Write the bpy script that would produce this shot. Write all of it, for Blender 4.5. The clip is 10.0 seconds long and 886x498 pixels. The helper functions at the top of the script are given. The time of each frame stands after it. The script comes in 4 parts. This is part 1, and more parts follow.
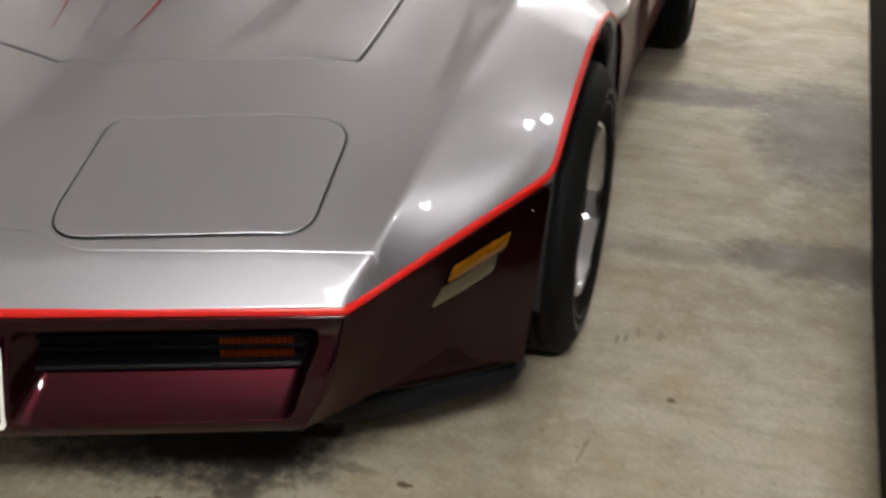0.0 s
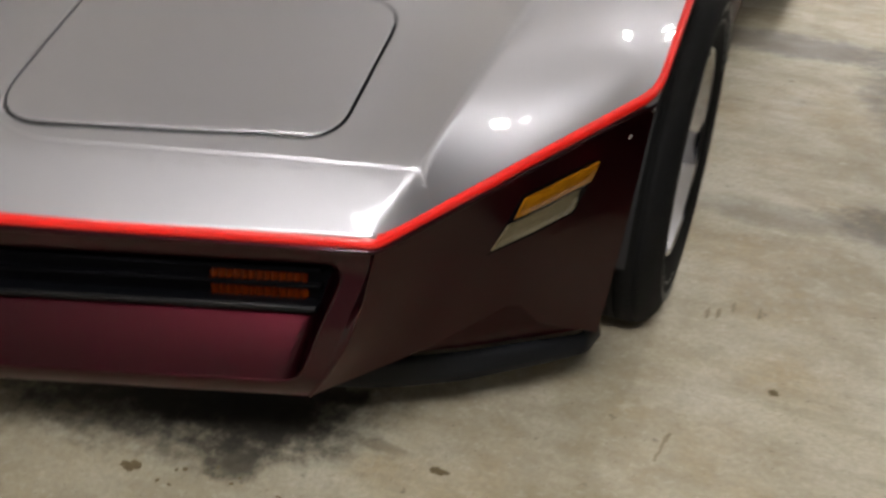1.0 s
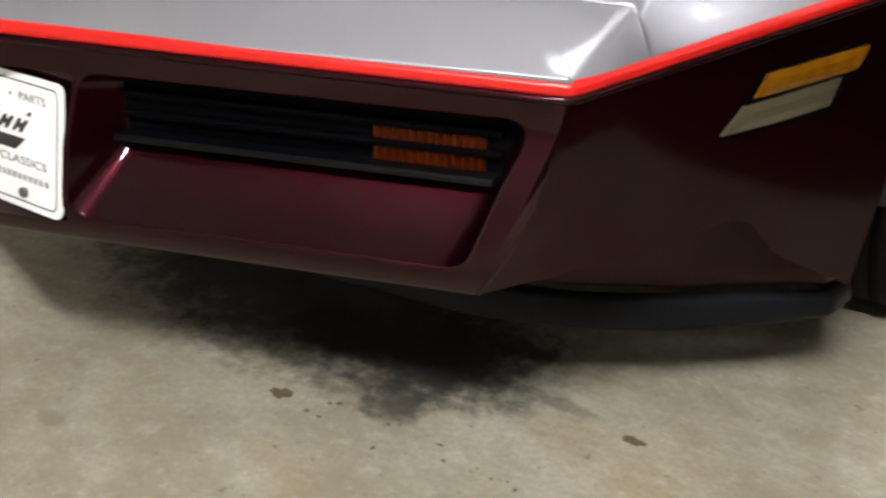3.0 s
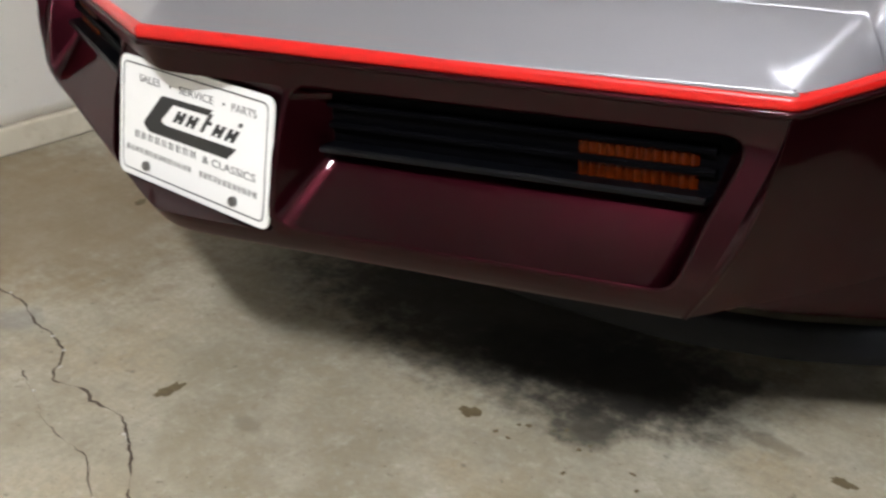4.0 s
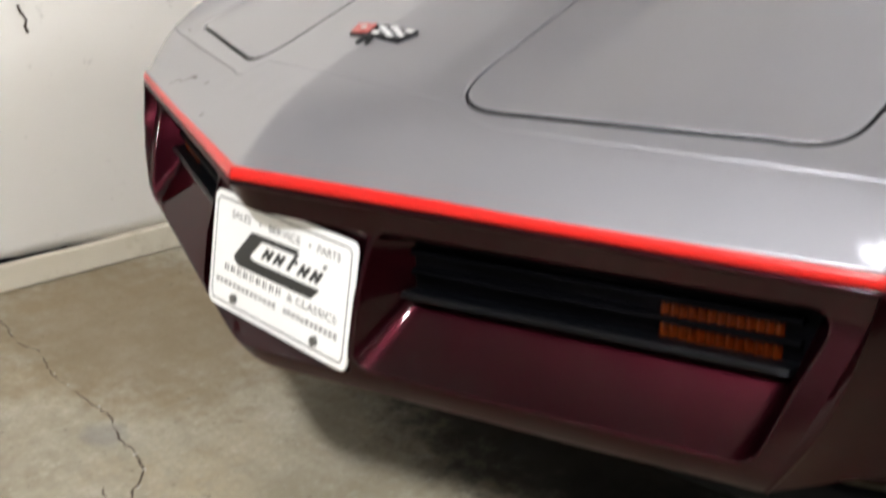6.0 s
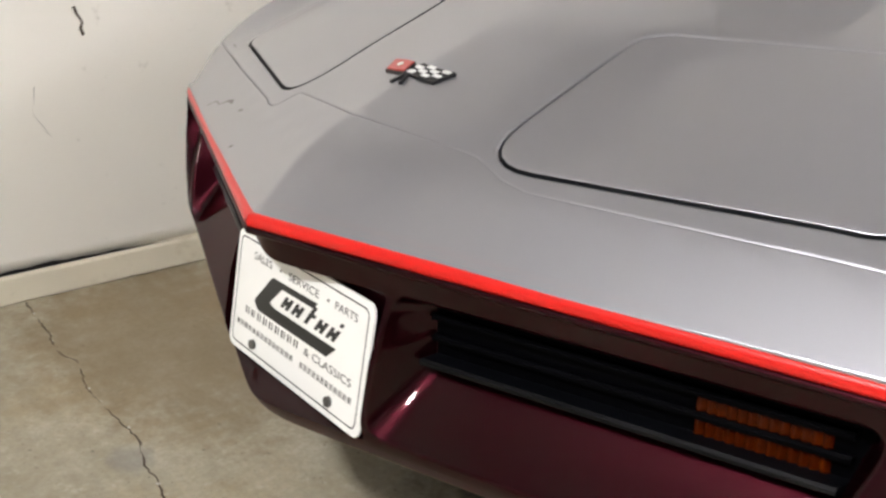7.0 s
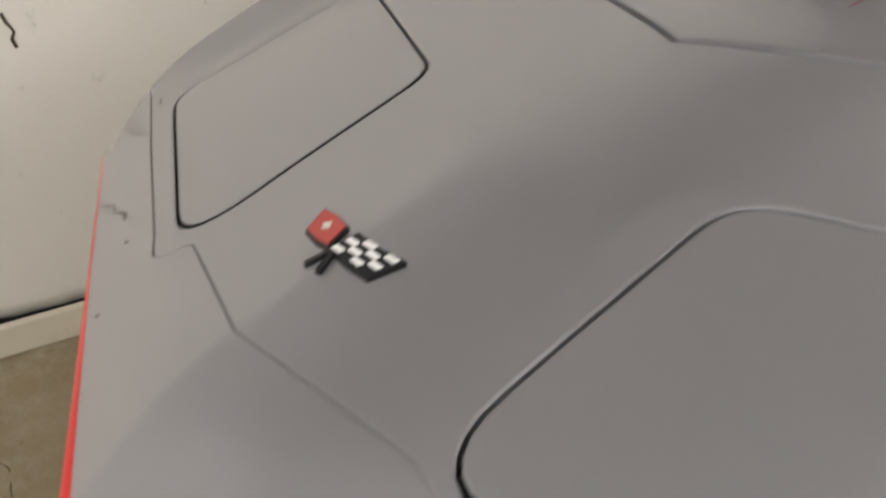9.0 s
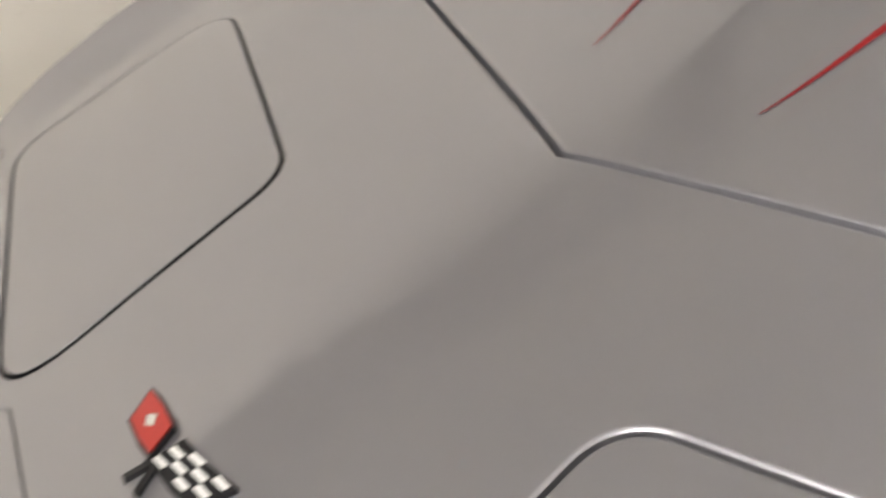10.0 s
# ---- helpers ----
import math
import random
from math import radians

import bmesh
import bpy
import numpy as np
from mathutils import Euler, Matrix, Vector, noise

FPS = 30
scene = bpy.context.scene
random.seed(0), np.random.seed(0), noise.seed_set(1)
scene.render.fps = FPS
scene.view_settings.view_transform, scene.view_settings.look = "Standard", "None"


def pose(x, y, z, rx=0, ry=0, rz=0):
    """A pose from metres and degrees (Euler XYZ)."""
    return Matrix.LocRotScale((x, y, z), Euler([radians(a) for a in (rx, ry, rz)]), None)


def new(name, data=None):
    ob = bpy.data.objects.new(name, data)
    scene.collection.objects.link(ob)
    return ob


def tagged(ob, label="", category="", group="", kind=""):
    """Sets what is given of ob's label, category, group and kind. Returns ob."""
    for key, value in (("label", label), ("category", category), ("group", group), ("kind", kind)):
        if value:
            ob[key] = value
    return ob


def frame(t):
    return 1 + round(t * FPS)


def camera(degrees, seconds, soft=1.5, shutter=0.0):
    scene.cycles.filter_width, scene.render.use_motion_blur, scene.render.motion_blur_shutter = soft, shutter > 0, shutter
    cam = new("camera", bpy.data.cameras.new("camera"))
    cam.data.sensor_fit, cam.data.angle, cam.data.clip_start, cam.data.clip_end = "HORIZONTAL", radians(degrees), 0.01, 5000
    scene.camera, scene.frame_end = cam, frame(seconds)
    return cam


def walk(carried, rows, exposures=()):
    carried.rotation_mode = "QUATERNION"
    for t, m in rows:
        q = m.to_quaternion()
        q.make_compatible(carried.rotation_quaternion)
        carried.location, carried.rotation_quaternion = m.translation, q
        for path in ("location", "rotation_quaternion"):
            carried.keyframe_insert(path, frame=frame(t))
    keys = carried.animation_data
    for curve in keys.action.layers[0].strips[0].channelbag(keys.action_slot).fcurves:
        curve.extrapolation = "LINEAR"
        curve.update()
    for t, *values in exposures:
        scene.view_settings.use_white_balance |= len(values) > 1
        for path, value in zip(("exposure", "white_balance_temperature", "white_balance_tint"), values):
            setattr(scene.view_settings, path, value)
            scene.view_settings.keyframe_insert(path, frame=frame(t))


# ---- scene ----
cam = camera(44.99, 10.0, soft=2.5, shutter=0.5)
PATH = [
    (0, 1.2096, -1.0058, 1.4161, 61.696, -0.430, 16.487),
    (0.3, 1.1741, -0.8738, 1.3817, 61.692, -0.509, 18.346),
    (0.5, 1.1547, -0.8210, 1.3561, 60.662, -1.069, 17.530),
    (1, 1.0990, -0.6780, 1.1668, 59.760, -2.705, 20.973),
    (1.5, 1.0746, -0.6057, 1.0132, 61.953, -3.844, 25.734),
    (2, 1.0904, -0.5737, 0.9345, 63.647, -1.181, 28.716),
    (2.2, 1.0905, -0.5747, 0.9137, 62.870, -2.373, 29.041),
    (3.3, 1.0912, -0.5303, 0.8452, 63.436, 0.036, 36.961),
    (3.5, 1.0745, -0.5235, 0.8397, 63.576, 0.754, 39.451),
    (4, 1.0555, -0.5477, 0.8387, 64.413, 1.337, 42.919),
    (4.5, 1.0571, -0.5439, 0.8338, 65.955, 1.816, 46.811),
    (5, 1.0629, -0.5488, 0.8354, 67.548, 1.884, 48.353),
    (5.5, 1.0620, -0.5495, 0.8351, 67.859, 1.778, 48.840),
    (6, 1.0515, -0.5209, 0.8849, 70.036, 0.976, 48.473),
    (6.2, 1.0456, -0.5060, 0.9226, 70.452, 0.800, 48.569),
    (7.3, 0.9478, -0.3685, 0.9440, 68.375, 0.044, 54.717),
    (7.5, 0.8933, -0.3443, 0.9577, 67.852, 0.424, 54.896),
    (8, 0.7500, -0.2244, 0.9822, 67.001, 0.096, 57.380),
    (8.5, 0.6827, -0.1549, 0.9921, 65.507, 1.056, 55.806),
    (9, 0.6129, 0.0015, 1.0142, 63.969, 1.831, 57.320),
    (9.5, 0.5606, 0.1022, 1.0949, 60.432, 2.783, 59.229),
    (10, 0.4832, 0.1736, 1.1289, 56.951, 2.736, 53.729),
]
walk(cam, [(t, pose(x, y, z, rx, ry, rz)) for t, x, y, z, rx, ry, rz in PATH], [(0, -0.06, 6500, 10), (0.7, 0.1, 6500, 10), (1.6, 0.47, 6550, 10), (2.2, 0.75, 6500, 10), (3.4, 0.38, 6050, 10), (4.0, 0.36, 6050, 10), (5.5, 0.48, 6100, 10), (6.2, 0.53, 6150, 10), (7.5, 0.18, 6350, 10), (8.5, -0.14, 6450, 10), (9.2, 0.05, 6550, 10), (10, 0.32, 6650, 10)])

# ---- world and lamps ----
world = bpy.data.worlds.new("world")
scene.world = world
world.use_nodes = True
world.node_tree.nodes["Background"].inputs[0].default_value = (0.9, 0.92, 1.0, 1)
world.node_tree.nodes["Background"].inputs[1].default_value = 0.02


CEILING, LAMP_Z = 4.4, 2.53
# fluorescent battens: x, y, turn, brightness of the tubes, half length
LAMPS = [(1.30, -1.55, -16.0, 450.0, 0.36), (1.2, 5.0, 90.0, 62.0, 1.2), (6.4, 2.1, 8.0, 850.0, 0.3), (0.6, 8.0, 0.0, 80.0, 1.2), (2.9, 2.85, 40.0, 300.0, 0.09)]


# ---- materials ----
def mat(name, base, rough=0.5, metal=0.0, coat=0.0, coat_rough=0.05, var=0.08, scale=30.0, bump=0.0, bump_scale=200.0, spec=0.5, trans=0.0, ior=1.45, alpha=1.0):
    m = bpy.data.materials.new(name)
    m.use_nodes = True
    nt = m.node_tree
    b = nt.nodes["Principled BSDF"]
    b.inputs["Roughness"].default_value = rough
    b.inputs["Metallic"].default_value = metal
    b.inputs["Coat Weight"].default_value = coat
    b.inputs["Coat Roughness"].default_value = coat_rough
    b.inputs["Specular IOR Level"].default_value = spec
    b.inputs["Transmission Weight"].default_value = trans
    b.inputs["IOR"].default_value = ior
    b.inputs["Alpha"].default_value = alpha
    tc = nt.nodes.new("ShaderNodeTexCoord")
    n1 = nt.nodes.new("ShaderNodeTexNoise")
    n1.inputs["Scale"].default_value = scale
    n1.inputs["Detail"].default_value = 6
    nt.links.new(tc.outputs["Object"], n1.inputs["Vector"])
    ramp = nt.nodes.new("ShaderNodeMix")
    ramp.data_type = "RGBA"
    ramp.inputs["A"].default_value = (*[c * (1 - var) for c in base], 1)
    ramp.inputs["B"].default_value = (*[min(1, c * (1 + var)) for c in base], 1)
    nt.links.new(n1.outputs["Fac"], ramp.inputs["Factor"])
    nt.links.new(ramp.outputs["Result"], b.inputs["Base Color"])
    if bump:
        n2 = nt.nodes.new("ShaderNodeTexNoise")
        n2.inputs["Scale"].default_value = bump_scale
        n2.inputs["Detail"].default_value = 4
        nt.links.new(tc.outputs["Object"], n2.inputs["Vector"])
        bp = nt.nodes.new("ShaderNodeBump")
        bp.inputs["Strength"].default_value = bump
        bp.inputs["Distance"].default_value = 0.002
        nt.links.new(n2.outputs["Fac"], bp.inputs["Height"])
        nt.links.new(bp.outputs["Normal"], b.inputs["Normal"])
    return m


SILVER = mat("silver_metallic_paint", (0.364, 0.362, 0.392), 0.40, 0.82, 0.8, 0.02, 0.03, 900.0)
CLARET = mat("dark_claret_paint", (0.022, 0.0026, 0.0050), 0.42, 0.94, 0.38, 0.035, 0.1, 500.0, spec=0.05)
CLARET.node_tree.nodes["Principled BSDF"].inputs["Specular Tint"].default_value = (0.55, 0.36, 0.38, 1)
CRIMSON = mat("crimson_hood_stripe", (0.24, 0.004, 0.008), 0.4, 0.0, 0.15, 0.08, 0.05, 60.0)
RED = mat("red_pinstripe", (0.62, 0.009, 0.006), 0.35, 0.0, 0.2, 0.1, 0.05, 60.0)
BLACK = mat("black_plastic", (0.006, 0.006, 0.008), 0.45, 0, 0, 0, 0.2, 60.0, 0.1)
GRILLE = mat("matt_black_grille", (0.0010, 0.0010, 0.0014), 0.5, 0, 0, 0, 0.2, 60.0, spec=0.02)
BAR = mat("satin_black_bar", (0.0020, 0.0022, 0.003), 0.38, 0, 0, 0, 0.3, 40.0, spec=0.16)
RUBBER = mat("black_rubber_spoiler", (0.004, 0.0045, 0.006), 0.5, 0, 0, 0, 0.25, 25.0, 0.2, spec=0.18)
TYRE = mat("tyre_rubber", (0.004, 0.004, 0.0042), 0.75, 0, 0, 0, 0.3, 20.0, 0.3, 120.0, spec=0.15)
LETTER = mat("white_tyre_lettering", (0.2, 0.2, 0.19), 0.7, 0, 0, 0, 0.15, 60.0)
ALLOY = mat("polished_alloy", (0.40, 0.40, 0.43), 0.10, 1.0, 0, 0, 0.06, 30.0)
CHROME = mat("chrome", (0.8, 0.8, 0.8), 0.08, 1.0, 0, 0, 0.02, 30.0)
AMBER = mat("amber_lens", (0.17, 0.066, 0.002), 0.15, 0, 0.6, 0.03, 0.55, 70.0)
AMBER_DEEP = mat("deep_amber_lens", (0.040, 0.0055, 0.0003), 0.25, 0, 0.0, 0.03, 0.7, 130.0, spec=0.12)
CLEAR = mat("frosted_clear_lens", (0.075, 0.062, 0.036), 0.15, 0, 0.6, 0.03, 0.15, 150.0)
PLATE = mat("white_plate_enamel", (0.92, 0.92, 0.90), 0.35, 0, 0.3, 0.1, 0.02, 40.0)
INK = mat("black_ink", (0.012, 0.012, 0.012), 0.4, 0, 0, 0, 0.1, 40.0)
ENAMEL_RED = mat("red_enamel", (0.43, 0.02, 0.014), 0.3, 0, 0.4, 0.05, 0.05, 60.0)
ENAMEL_WHITE = mat("white_enamel", (0.8, 0.8, 0.8), 0.3, 0, 0.6, 0.05, 0.03, 60.0)
DARK_GLASS = mat("tinted_glass", (0.02, 0.022, 0.022), 0.03, 0, 0.5, 0.02, 0.1, 10.0)
DARK_CAR = mat("dusty_black_car_paint", (0.0012, 0.0012, 0.0012), 0.6, 0.0, 0.0, 0.04, 0.2, 30.0, spec=0.015)
WHITE_TRIM = mat("white_painted_trim", (0.82, 0.76, 0.62), 0.45, 0, 0, 0, 0.08, 9.0, 0.15, 60.0)
SMUDGE = mat("rubber_smudge", (0.27, 0.235, 0.16), 0.8, 0, 0, 0, 0.3, 60.0)
GREY_WALL = mat("grey_wall_paint", (0.16, 0.155, 0.15), 0.8, 0, 0, 0, 0.1, 2.0, 0.2, 60.0)
CEIL = mat("white_ceiling_paint", (0.78, 0.78, 0.79), 0.85, 0, 0, 0, 0.05, 3.0, 0.2, 90.0)
MIRRORED_BAND = mat("mirrored_band_brown", (0.07, 0.055, 0.045), 0.7, 0, 0, 0, 0.3, 8.0, 0.3, 50.0)
HOUSING = mat("white_lamp_housing", (0.8, 0.8, 0.78), 0.4, 0, 0, 0, 0.03, 10.0)
CRACK = mat("crack_shadow_dirt", (0.075, 0.055, 0.038), 0.95, 0, 0, 0, 0.5, 40.0)
CHIP = mat("pale_concrete_chip", (0.62, 0.60, 0.54), 0.9, 0, 0, 0, 0.15, 60.0)
DIRT = mat("dark_dried_dirt", (0.15, 0.115, 0.06), 0.9, 0, 0, 0, 0.4, 60.0, 0.4)
STEEL = mat("dull_grey_steel", (0.16, 0.155, 0.15), 0.4, 0.9, 0, 0, 0.2, 80.0)
SCUFF = mat("grey_scuff", (0.12, 0.115, 0.116), 0.6, 0, 0, 0, 0.4, 60.0)


def specks(m, scale, lo, hi, colour):
    """Small worn spots scattered over a paint."""
    nt = m.node_tree
    b = nt.nodes["Principled BSDF"]
    tc = nt.nodes.new("ShaderNodeTexCoord")
    n = nt.nodes.new("ShaderNodeTexNoise")
    n.inputs["Scale"].default_value, n.inputs["Detail"].default_value, n.inputs["Roughness"].default_value = scale, 6, 0.7
    nt.links.new(tc.outputs["Object"], n.inputs["Vector"])
    r = nt.nodes.new("ShaderNodeMapRange")
    r.inputs["From Min"].default_value, r.inputs["From Max"].default_value = lo, hi
    nt.links.new(n.outputs["Fac"], r.inputs["Value"])
    mx = nt.nodes.new("ShaderNodeMix")
    mx.data_type = "RGBA"
    mx.inputs["B"].default_value = (*colour, 1)
    nt.links.new(b.inputs["Base Color"].links[0].from_socket, mx.inputs["A"])
    nt.links.new(r.outputs["Result"], mx.inputs["Factor"])
    nt.links.new(mx.outputs["Result"], b.inputs["Base Color"])


specks(WHITE_TRIM, 26.0, 0.64, 0.70, (0.20, 0.16, 0.10))
specks(WHITE_TRIM, 7.0, 0.55, 0.75, (0.62, 0.55, 0.40))


def wall_material():
    m = mat("white_painted_wall", (0.91, 0.88, 0.82), 0.7, 0, 0, 0, 0.04, 2.2, 0.25, 30.0)
    nt = m.node_tree
    b = nt.nodes["Principled BSDF"]
    tc = nt.nodes.new("ShaderNodeTexCoord")
    n = nt.nodes.new("ShaderNodeTexNoise")
    n.inputs["Scale"].default_value = 14
    n.inputs["Detail"].default_value = 8
    n.inputs["Roughness"].default_value = 0.7
    nt.links.new(tc.outputs["Object"], n.inputs["Vector"])
    r = nt.nodes.new("ShaderNodeMapRange")
    r.inputs["From Min"].default_value, r.inputs["From Max"].default_value = 0.62, 0.8
    nt.links.new(n.outputs["Fac"], r.inputs["Value"])
    mx = nt.nodes.new("ShaderNodeMix")
    mx.data_type = "RGBA"
    mx.inputs["B"].default_value = (0.5, 0.47, 0.42, 1)
    old = b.inputs["Base Color"].links[0].from_socket
    nt.links.new(old, mx.inputs["A"])
    nt.links.new(r.outputs["Result"], mx.inputs["Factor"])
    nt.links.new(mx.outputs["Result"], b.inputs["Base Color"])
    return m


def concrete_material():
    m = bpy.data.materials.new("stained_concrete")
    m.use_nodes = True
    nt = m.node_tree
    N, L = nt.nodes, nt.links
    b = N["Principled BSDF"]
    tc = N.new("ShaderNodeTexCoord")

    def noise_tex(scale, detail=6, rough=0.6, stretch=None):
        n = N.new("ShaderNodeTexNoise")
        n.inputs["Scale"].default_value, n.inputs["Detail"].default_value, n.inputs["Roughness"].default_value = scale, detail, rough
        if stretch:
            mp = N.new("ShaderNodeMapping")
            mp.inputs["Scale"].default_value = stretch
            L.new(tc.outputs["Object"], mp.inputs["Vector"])
            L.new(mp.outputs["Vector"], n.inputs["Vector"])
        else:
            L.new(tc.outputs["Object"], n.inputs["Vector"])
        return n.outputs["Fac"]

    def maprange(v, a, c, lo=0.0, hi=1.0):
        r = N.new("ShaderNodeMapRange")
        r.interpolation_type = "SMOOTHSTEP"
        for k, x in zip(("From Min", "From Max", "To Min", "To Max"), (a, c, lo, hi)):
            r.inputs[k].default_value = x
        L.new(v, r.inputs["Value"])
        return r.outputs["Result"]

    def blend(fac, ca, cb, mode="MIX"):
        mx = N.new("ShaderNodeMix")
        mx.data_type, mx.blend_type = "RGBA", mode
        for sock, c in (("A", ca), ("B", cb)):
            if isinstance(c, tuple):
                mx.inputs[sock].default_value = (*c, 1)
            else:
                L.new(c, mx.inputs[sock])
        if isinstance(fac, float):
            mx.inputs["Factor"].default_value = fac
        else:
            L.new(fac, mx.inputs["Factor"])
        return mx.outputs["Result"]

    def math2(op, a, c):
        k = N.new("ShaderNodeMath")
        k.operation = op
        for i, v in enumerate((a, c)):
            if isinstance(v, (int, float)):
                k.inputs[i].default_value = v
            else:
                L.new(v, k.inputs[i])
        return k.outputs[0]

    big = noise_tex(1.6, 5, 0.55)
    mid = noise_tex(7.0, 8, 0.65)
    streak = noise_tex(6.0, 7, 0.6, (0.5, 2.2, 1))
    fine = noise_tex(90.0, 6, 0.7)
    speck = noise_tex(38.0, 3, 0.5)
    col = blend(maprange(big, 0.38, 0.62), (0.34, 0.295, 0.205), (0.52, 0.48, 0.37))
    col = blend(maprange(mid, 0.4, 0.7, 0.0, 0.55), col, (0.60, 0.57, 0.47))
    pits = noise_tex(150.0, 3, 0.5)
    dust = noise_tex(48.0, 8, 0.75)
    rusty = noise_tex(3.1, 7, 0.62)
    col = blend(maprange(rusty, 0.47, 0.68, 0.0, 0.7), col, (0.40, 0.31, 0.18))
    blotch = noise_tex(17.0, 5, 0.6)
    col = blend(maprange(blotch, 0.5, 0.66, 0.0, 0.35), col, (0.36, 0.33, 0.26))
    col = blend(maprange(blotch, 0.42, 0.30, 0.0, 0.4), col, (0.62, 0.59, 0.50))
    col = blend(maprange(streak, 0.45, 0.7, 0.0, 0.55), col, (0.33, 0.28, 0.19))
    col = blend(maprange(fine, 0.35, 0.65, 0.0, 0.36), col, (0.27, 0.24, 0.18))
    col = blend(maprange(dust, 0.52, 0.70, 0.0, 0.35), col, (0.64, 0.61, 0.53))
    col = blend(maprange(dust, 0.46, 0.32, 0.0, 0.35), col, (0.25, 0.20, 0.12))
    col = blend(maprange(pits, 0.66, 0.74, 0.0, 0.7), col, (0.12, 0.10, 0.07))
    col = blend(maprange(speck, 0.68, 0.74, 0.0, 0.6), col, (0.16, 0.14, 0.10))
    # stains and painted shade: place, half sizes, depth, colour
    sep = N.new("ShaderNodeSeparateXYZ")
    L.new(tc.outputs["Object"], sep.inputs[0])
    warp1, warp2 = noise_tex(9.0, 6, 0.7), noise_tex(10.5, 6, 0.7, (1.0, 1.0, 1.0))
    grain = noise_tex(26.0, 6, 0.7)
    STAINS_AND_SHADE = [
        (0.35, 0.58, 0.13, 0.12, 0.95, (0.035, 0.03, 0.025)),
        (0.21, 0.55, 0.12, 0.07, 0.85, (0.05, 0.045, 0.035)),
        # oil lobe, its colour darkened to help the nose's shadow
        (0.375, 0.445, 0.055, 0.05, 0.85, (0.05, 0.045, 0.035)),
        (0.45, 0.66, 0.06, 0.03, 0.8, (0.05, 0.04, 0.03)),
        # oil stain, spread and blackened to paint in shadow under the nose
        (0.08, 0.62, 0.46, 0.22, 0.92, (0.03, 0.027, 0.022)),
        (0.02, 0.145, 0.026, 0.014, 0.5, (0.20, 0.18, 0.13)),
        (-0.5, 0.085, 0.05, 0.035, 0.5, (0.25, 0.24, 0.23)),
        (0.575, 0.57, 0.05, 0.014, 0.45, (0.15, 0.13, 0.09)),
        # the next four rows paint cast shadows between the two cars
        (1.0, 3.0, 0.42, 0.13, 0.75, (0.16, 0.15, 0.14)),
        (1.5, 2.75, 0.24, 0.55, 0.75, (0.15, 0.14, 0.13)),
        (1.5, 1.75, 0.30, 0.13, 0.7, (0.10, 0.09, 0.08)),
        (1.12, 1.7, 0.25, 0.07, 0.35, (0.18, 0.17, 0.15)),
        (-0.9, 0.34, 0.48, 0.30, 0.65, (0.23, 0.16, 0.08)),
    ]
    for sx, sy, rx, ry, depth, colour in STAINS_AND_SHADE:
        wx = math2("ADD", sep.outputs[0], math2("MULTIPLY", math2("SUBTRACT", warp1, 0.5), 0.9 * min(rx, 0.2)))
        wy = math2("ADD", sep.outputs[1], math2("MULTIPLY", math2("SUBTRACT", warp2, 0.5), 0.9 * min(ry, 0.2)))
        ex = math2("DIVIDE", math2("SUBTRACT", wx, sx), rx)
        ey = math2("DIVIDE", math2("SUBTRACT", wy, sy), ry)
        d = math2("ADD", math2("MULTIPLY", ex, ex), math2("MULTIPLY", ey, ey))
        d = math2("ADD", d, math2("MULTIPLY", math2("SUBTRACT", grain, 0.5), 2.0))
        col = blend(maprange(d, 1.5, 0.2, 0.0, depth), col, colour)
    L.new(col, b.inputs["Base Color"])
    L.new(maprange(mid, 0.3, 0.7, 0.75, 0.5), b.inputs["Roughness"])
    b.inputs["Specular IOR Level"].default_value = 0.35
    bp = N.new("ShaderNodeBump")
    bp.inputs["Strength"].default_value, bp.inputs["Distance"].default_value = 0.25, 0.003
    L.new(math2("ADD", fine, math2("MULTIPLY", mid, 2.0)), bp.inputs["Height"])
    L.new(bp.outputs["Normal"], b.inputs["Normal"])
    return m


def glow_material(strength):
    m = bpy.data.materials.new("lit_fluorescent_tube")
    m.use_nodes = True
    b = m.node_tree.nodes["Principled BSDF"]
    b.inputs["Base Color"].default_value = (0.8, 0.8, 0.8, 1)
    b.inputs["Emission Color"].default_value = (1.0, 0.965, 0.93, 1)
    b.inputs["Emission Strength"].default_value = strength
    return m


WALL = wall_material()
CONCRETE = concrete_material()


# ---- mesh helpers ----
def mesh_ob(name, verts, faces, material, parent=None, label="", normals=None, smooth=False):
    me = bpy.data.meshes.new(name)
    me.from_pydata([tuple(v) for v in verts], [], faces)
    me.materials.append(material)
    if normals is not None:
        me.shade_smooth()
        me.normals_split_custom_set_from_vertices([tuple(n) for n in normals])
    elif smooth:
        me.shade_smooth()
    ob = new(name, me)
    if parent:
        ob.parent = parent
    if label:
        tagged(ob, label)
    return ob


def part(name, bm, material, parent, label="", smooth=False, bevel=0.0):
    me = bpy.data.meshes.new(name)
    bmesh.ops.recalc_face_normals(bm, faces=bm.faces)
    bm.to_mesh(me)
    bm.free()
    me.materials.append(material)
    if smooth:
        me.shade_smooth()
    ob = new(name, me)
    if parent:
        ob.parent = parent
    if label:
        tagged(ob, label)
    if bevel:
        md = ob.modifiers.new("bevel", "BEVEL")
        md.width, md.segments, md.limit_method, md.angle_limit = bevel, 2, "ANGLE", radians(35)
    return ob


def box_bm(lo, hi, bm=None):
    bm = bm or bmesh.new()
    r = bmesh.ops.create_cube(bm, size=1)
    for v in r["verts"]:
        v.co = Vector([l + (c + 0.5) * (h - l) for c, l, h in zip(v.co, lo, hi)])
    return bm


def thing(name, label, category, kind="", group="", at=(0, 0, 0)):
    ob = new(name)
    ob.location = at
    return tagged(ob, label, category, group, kind)


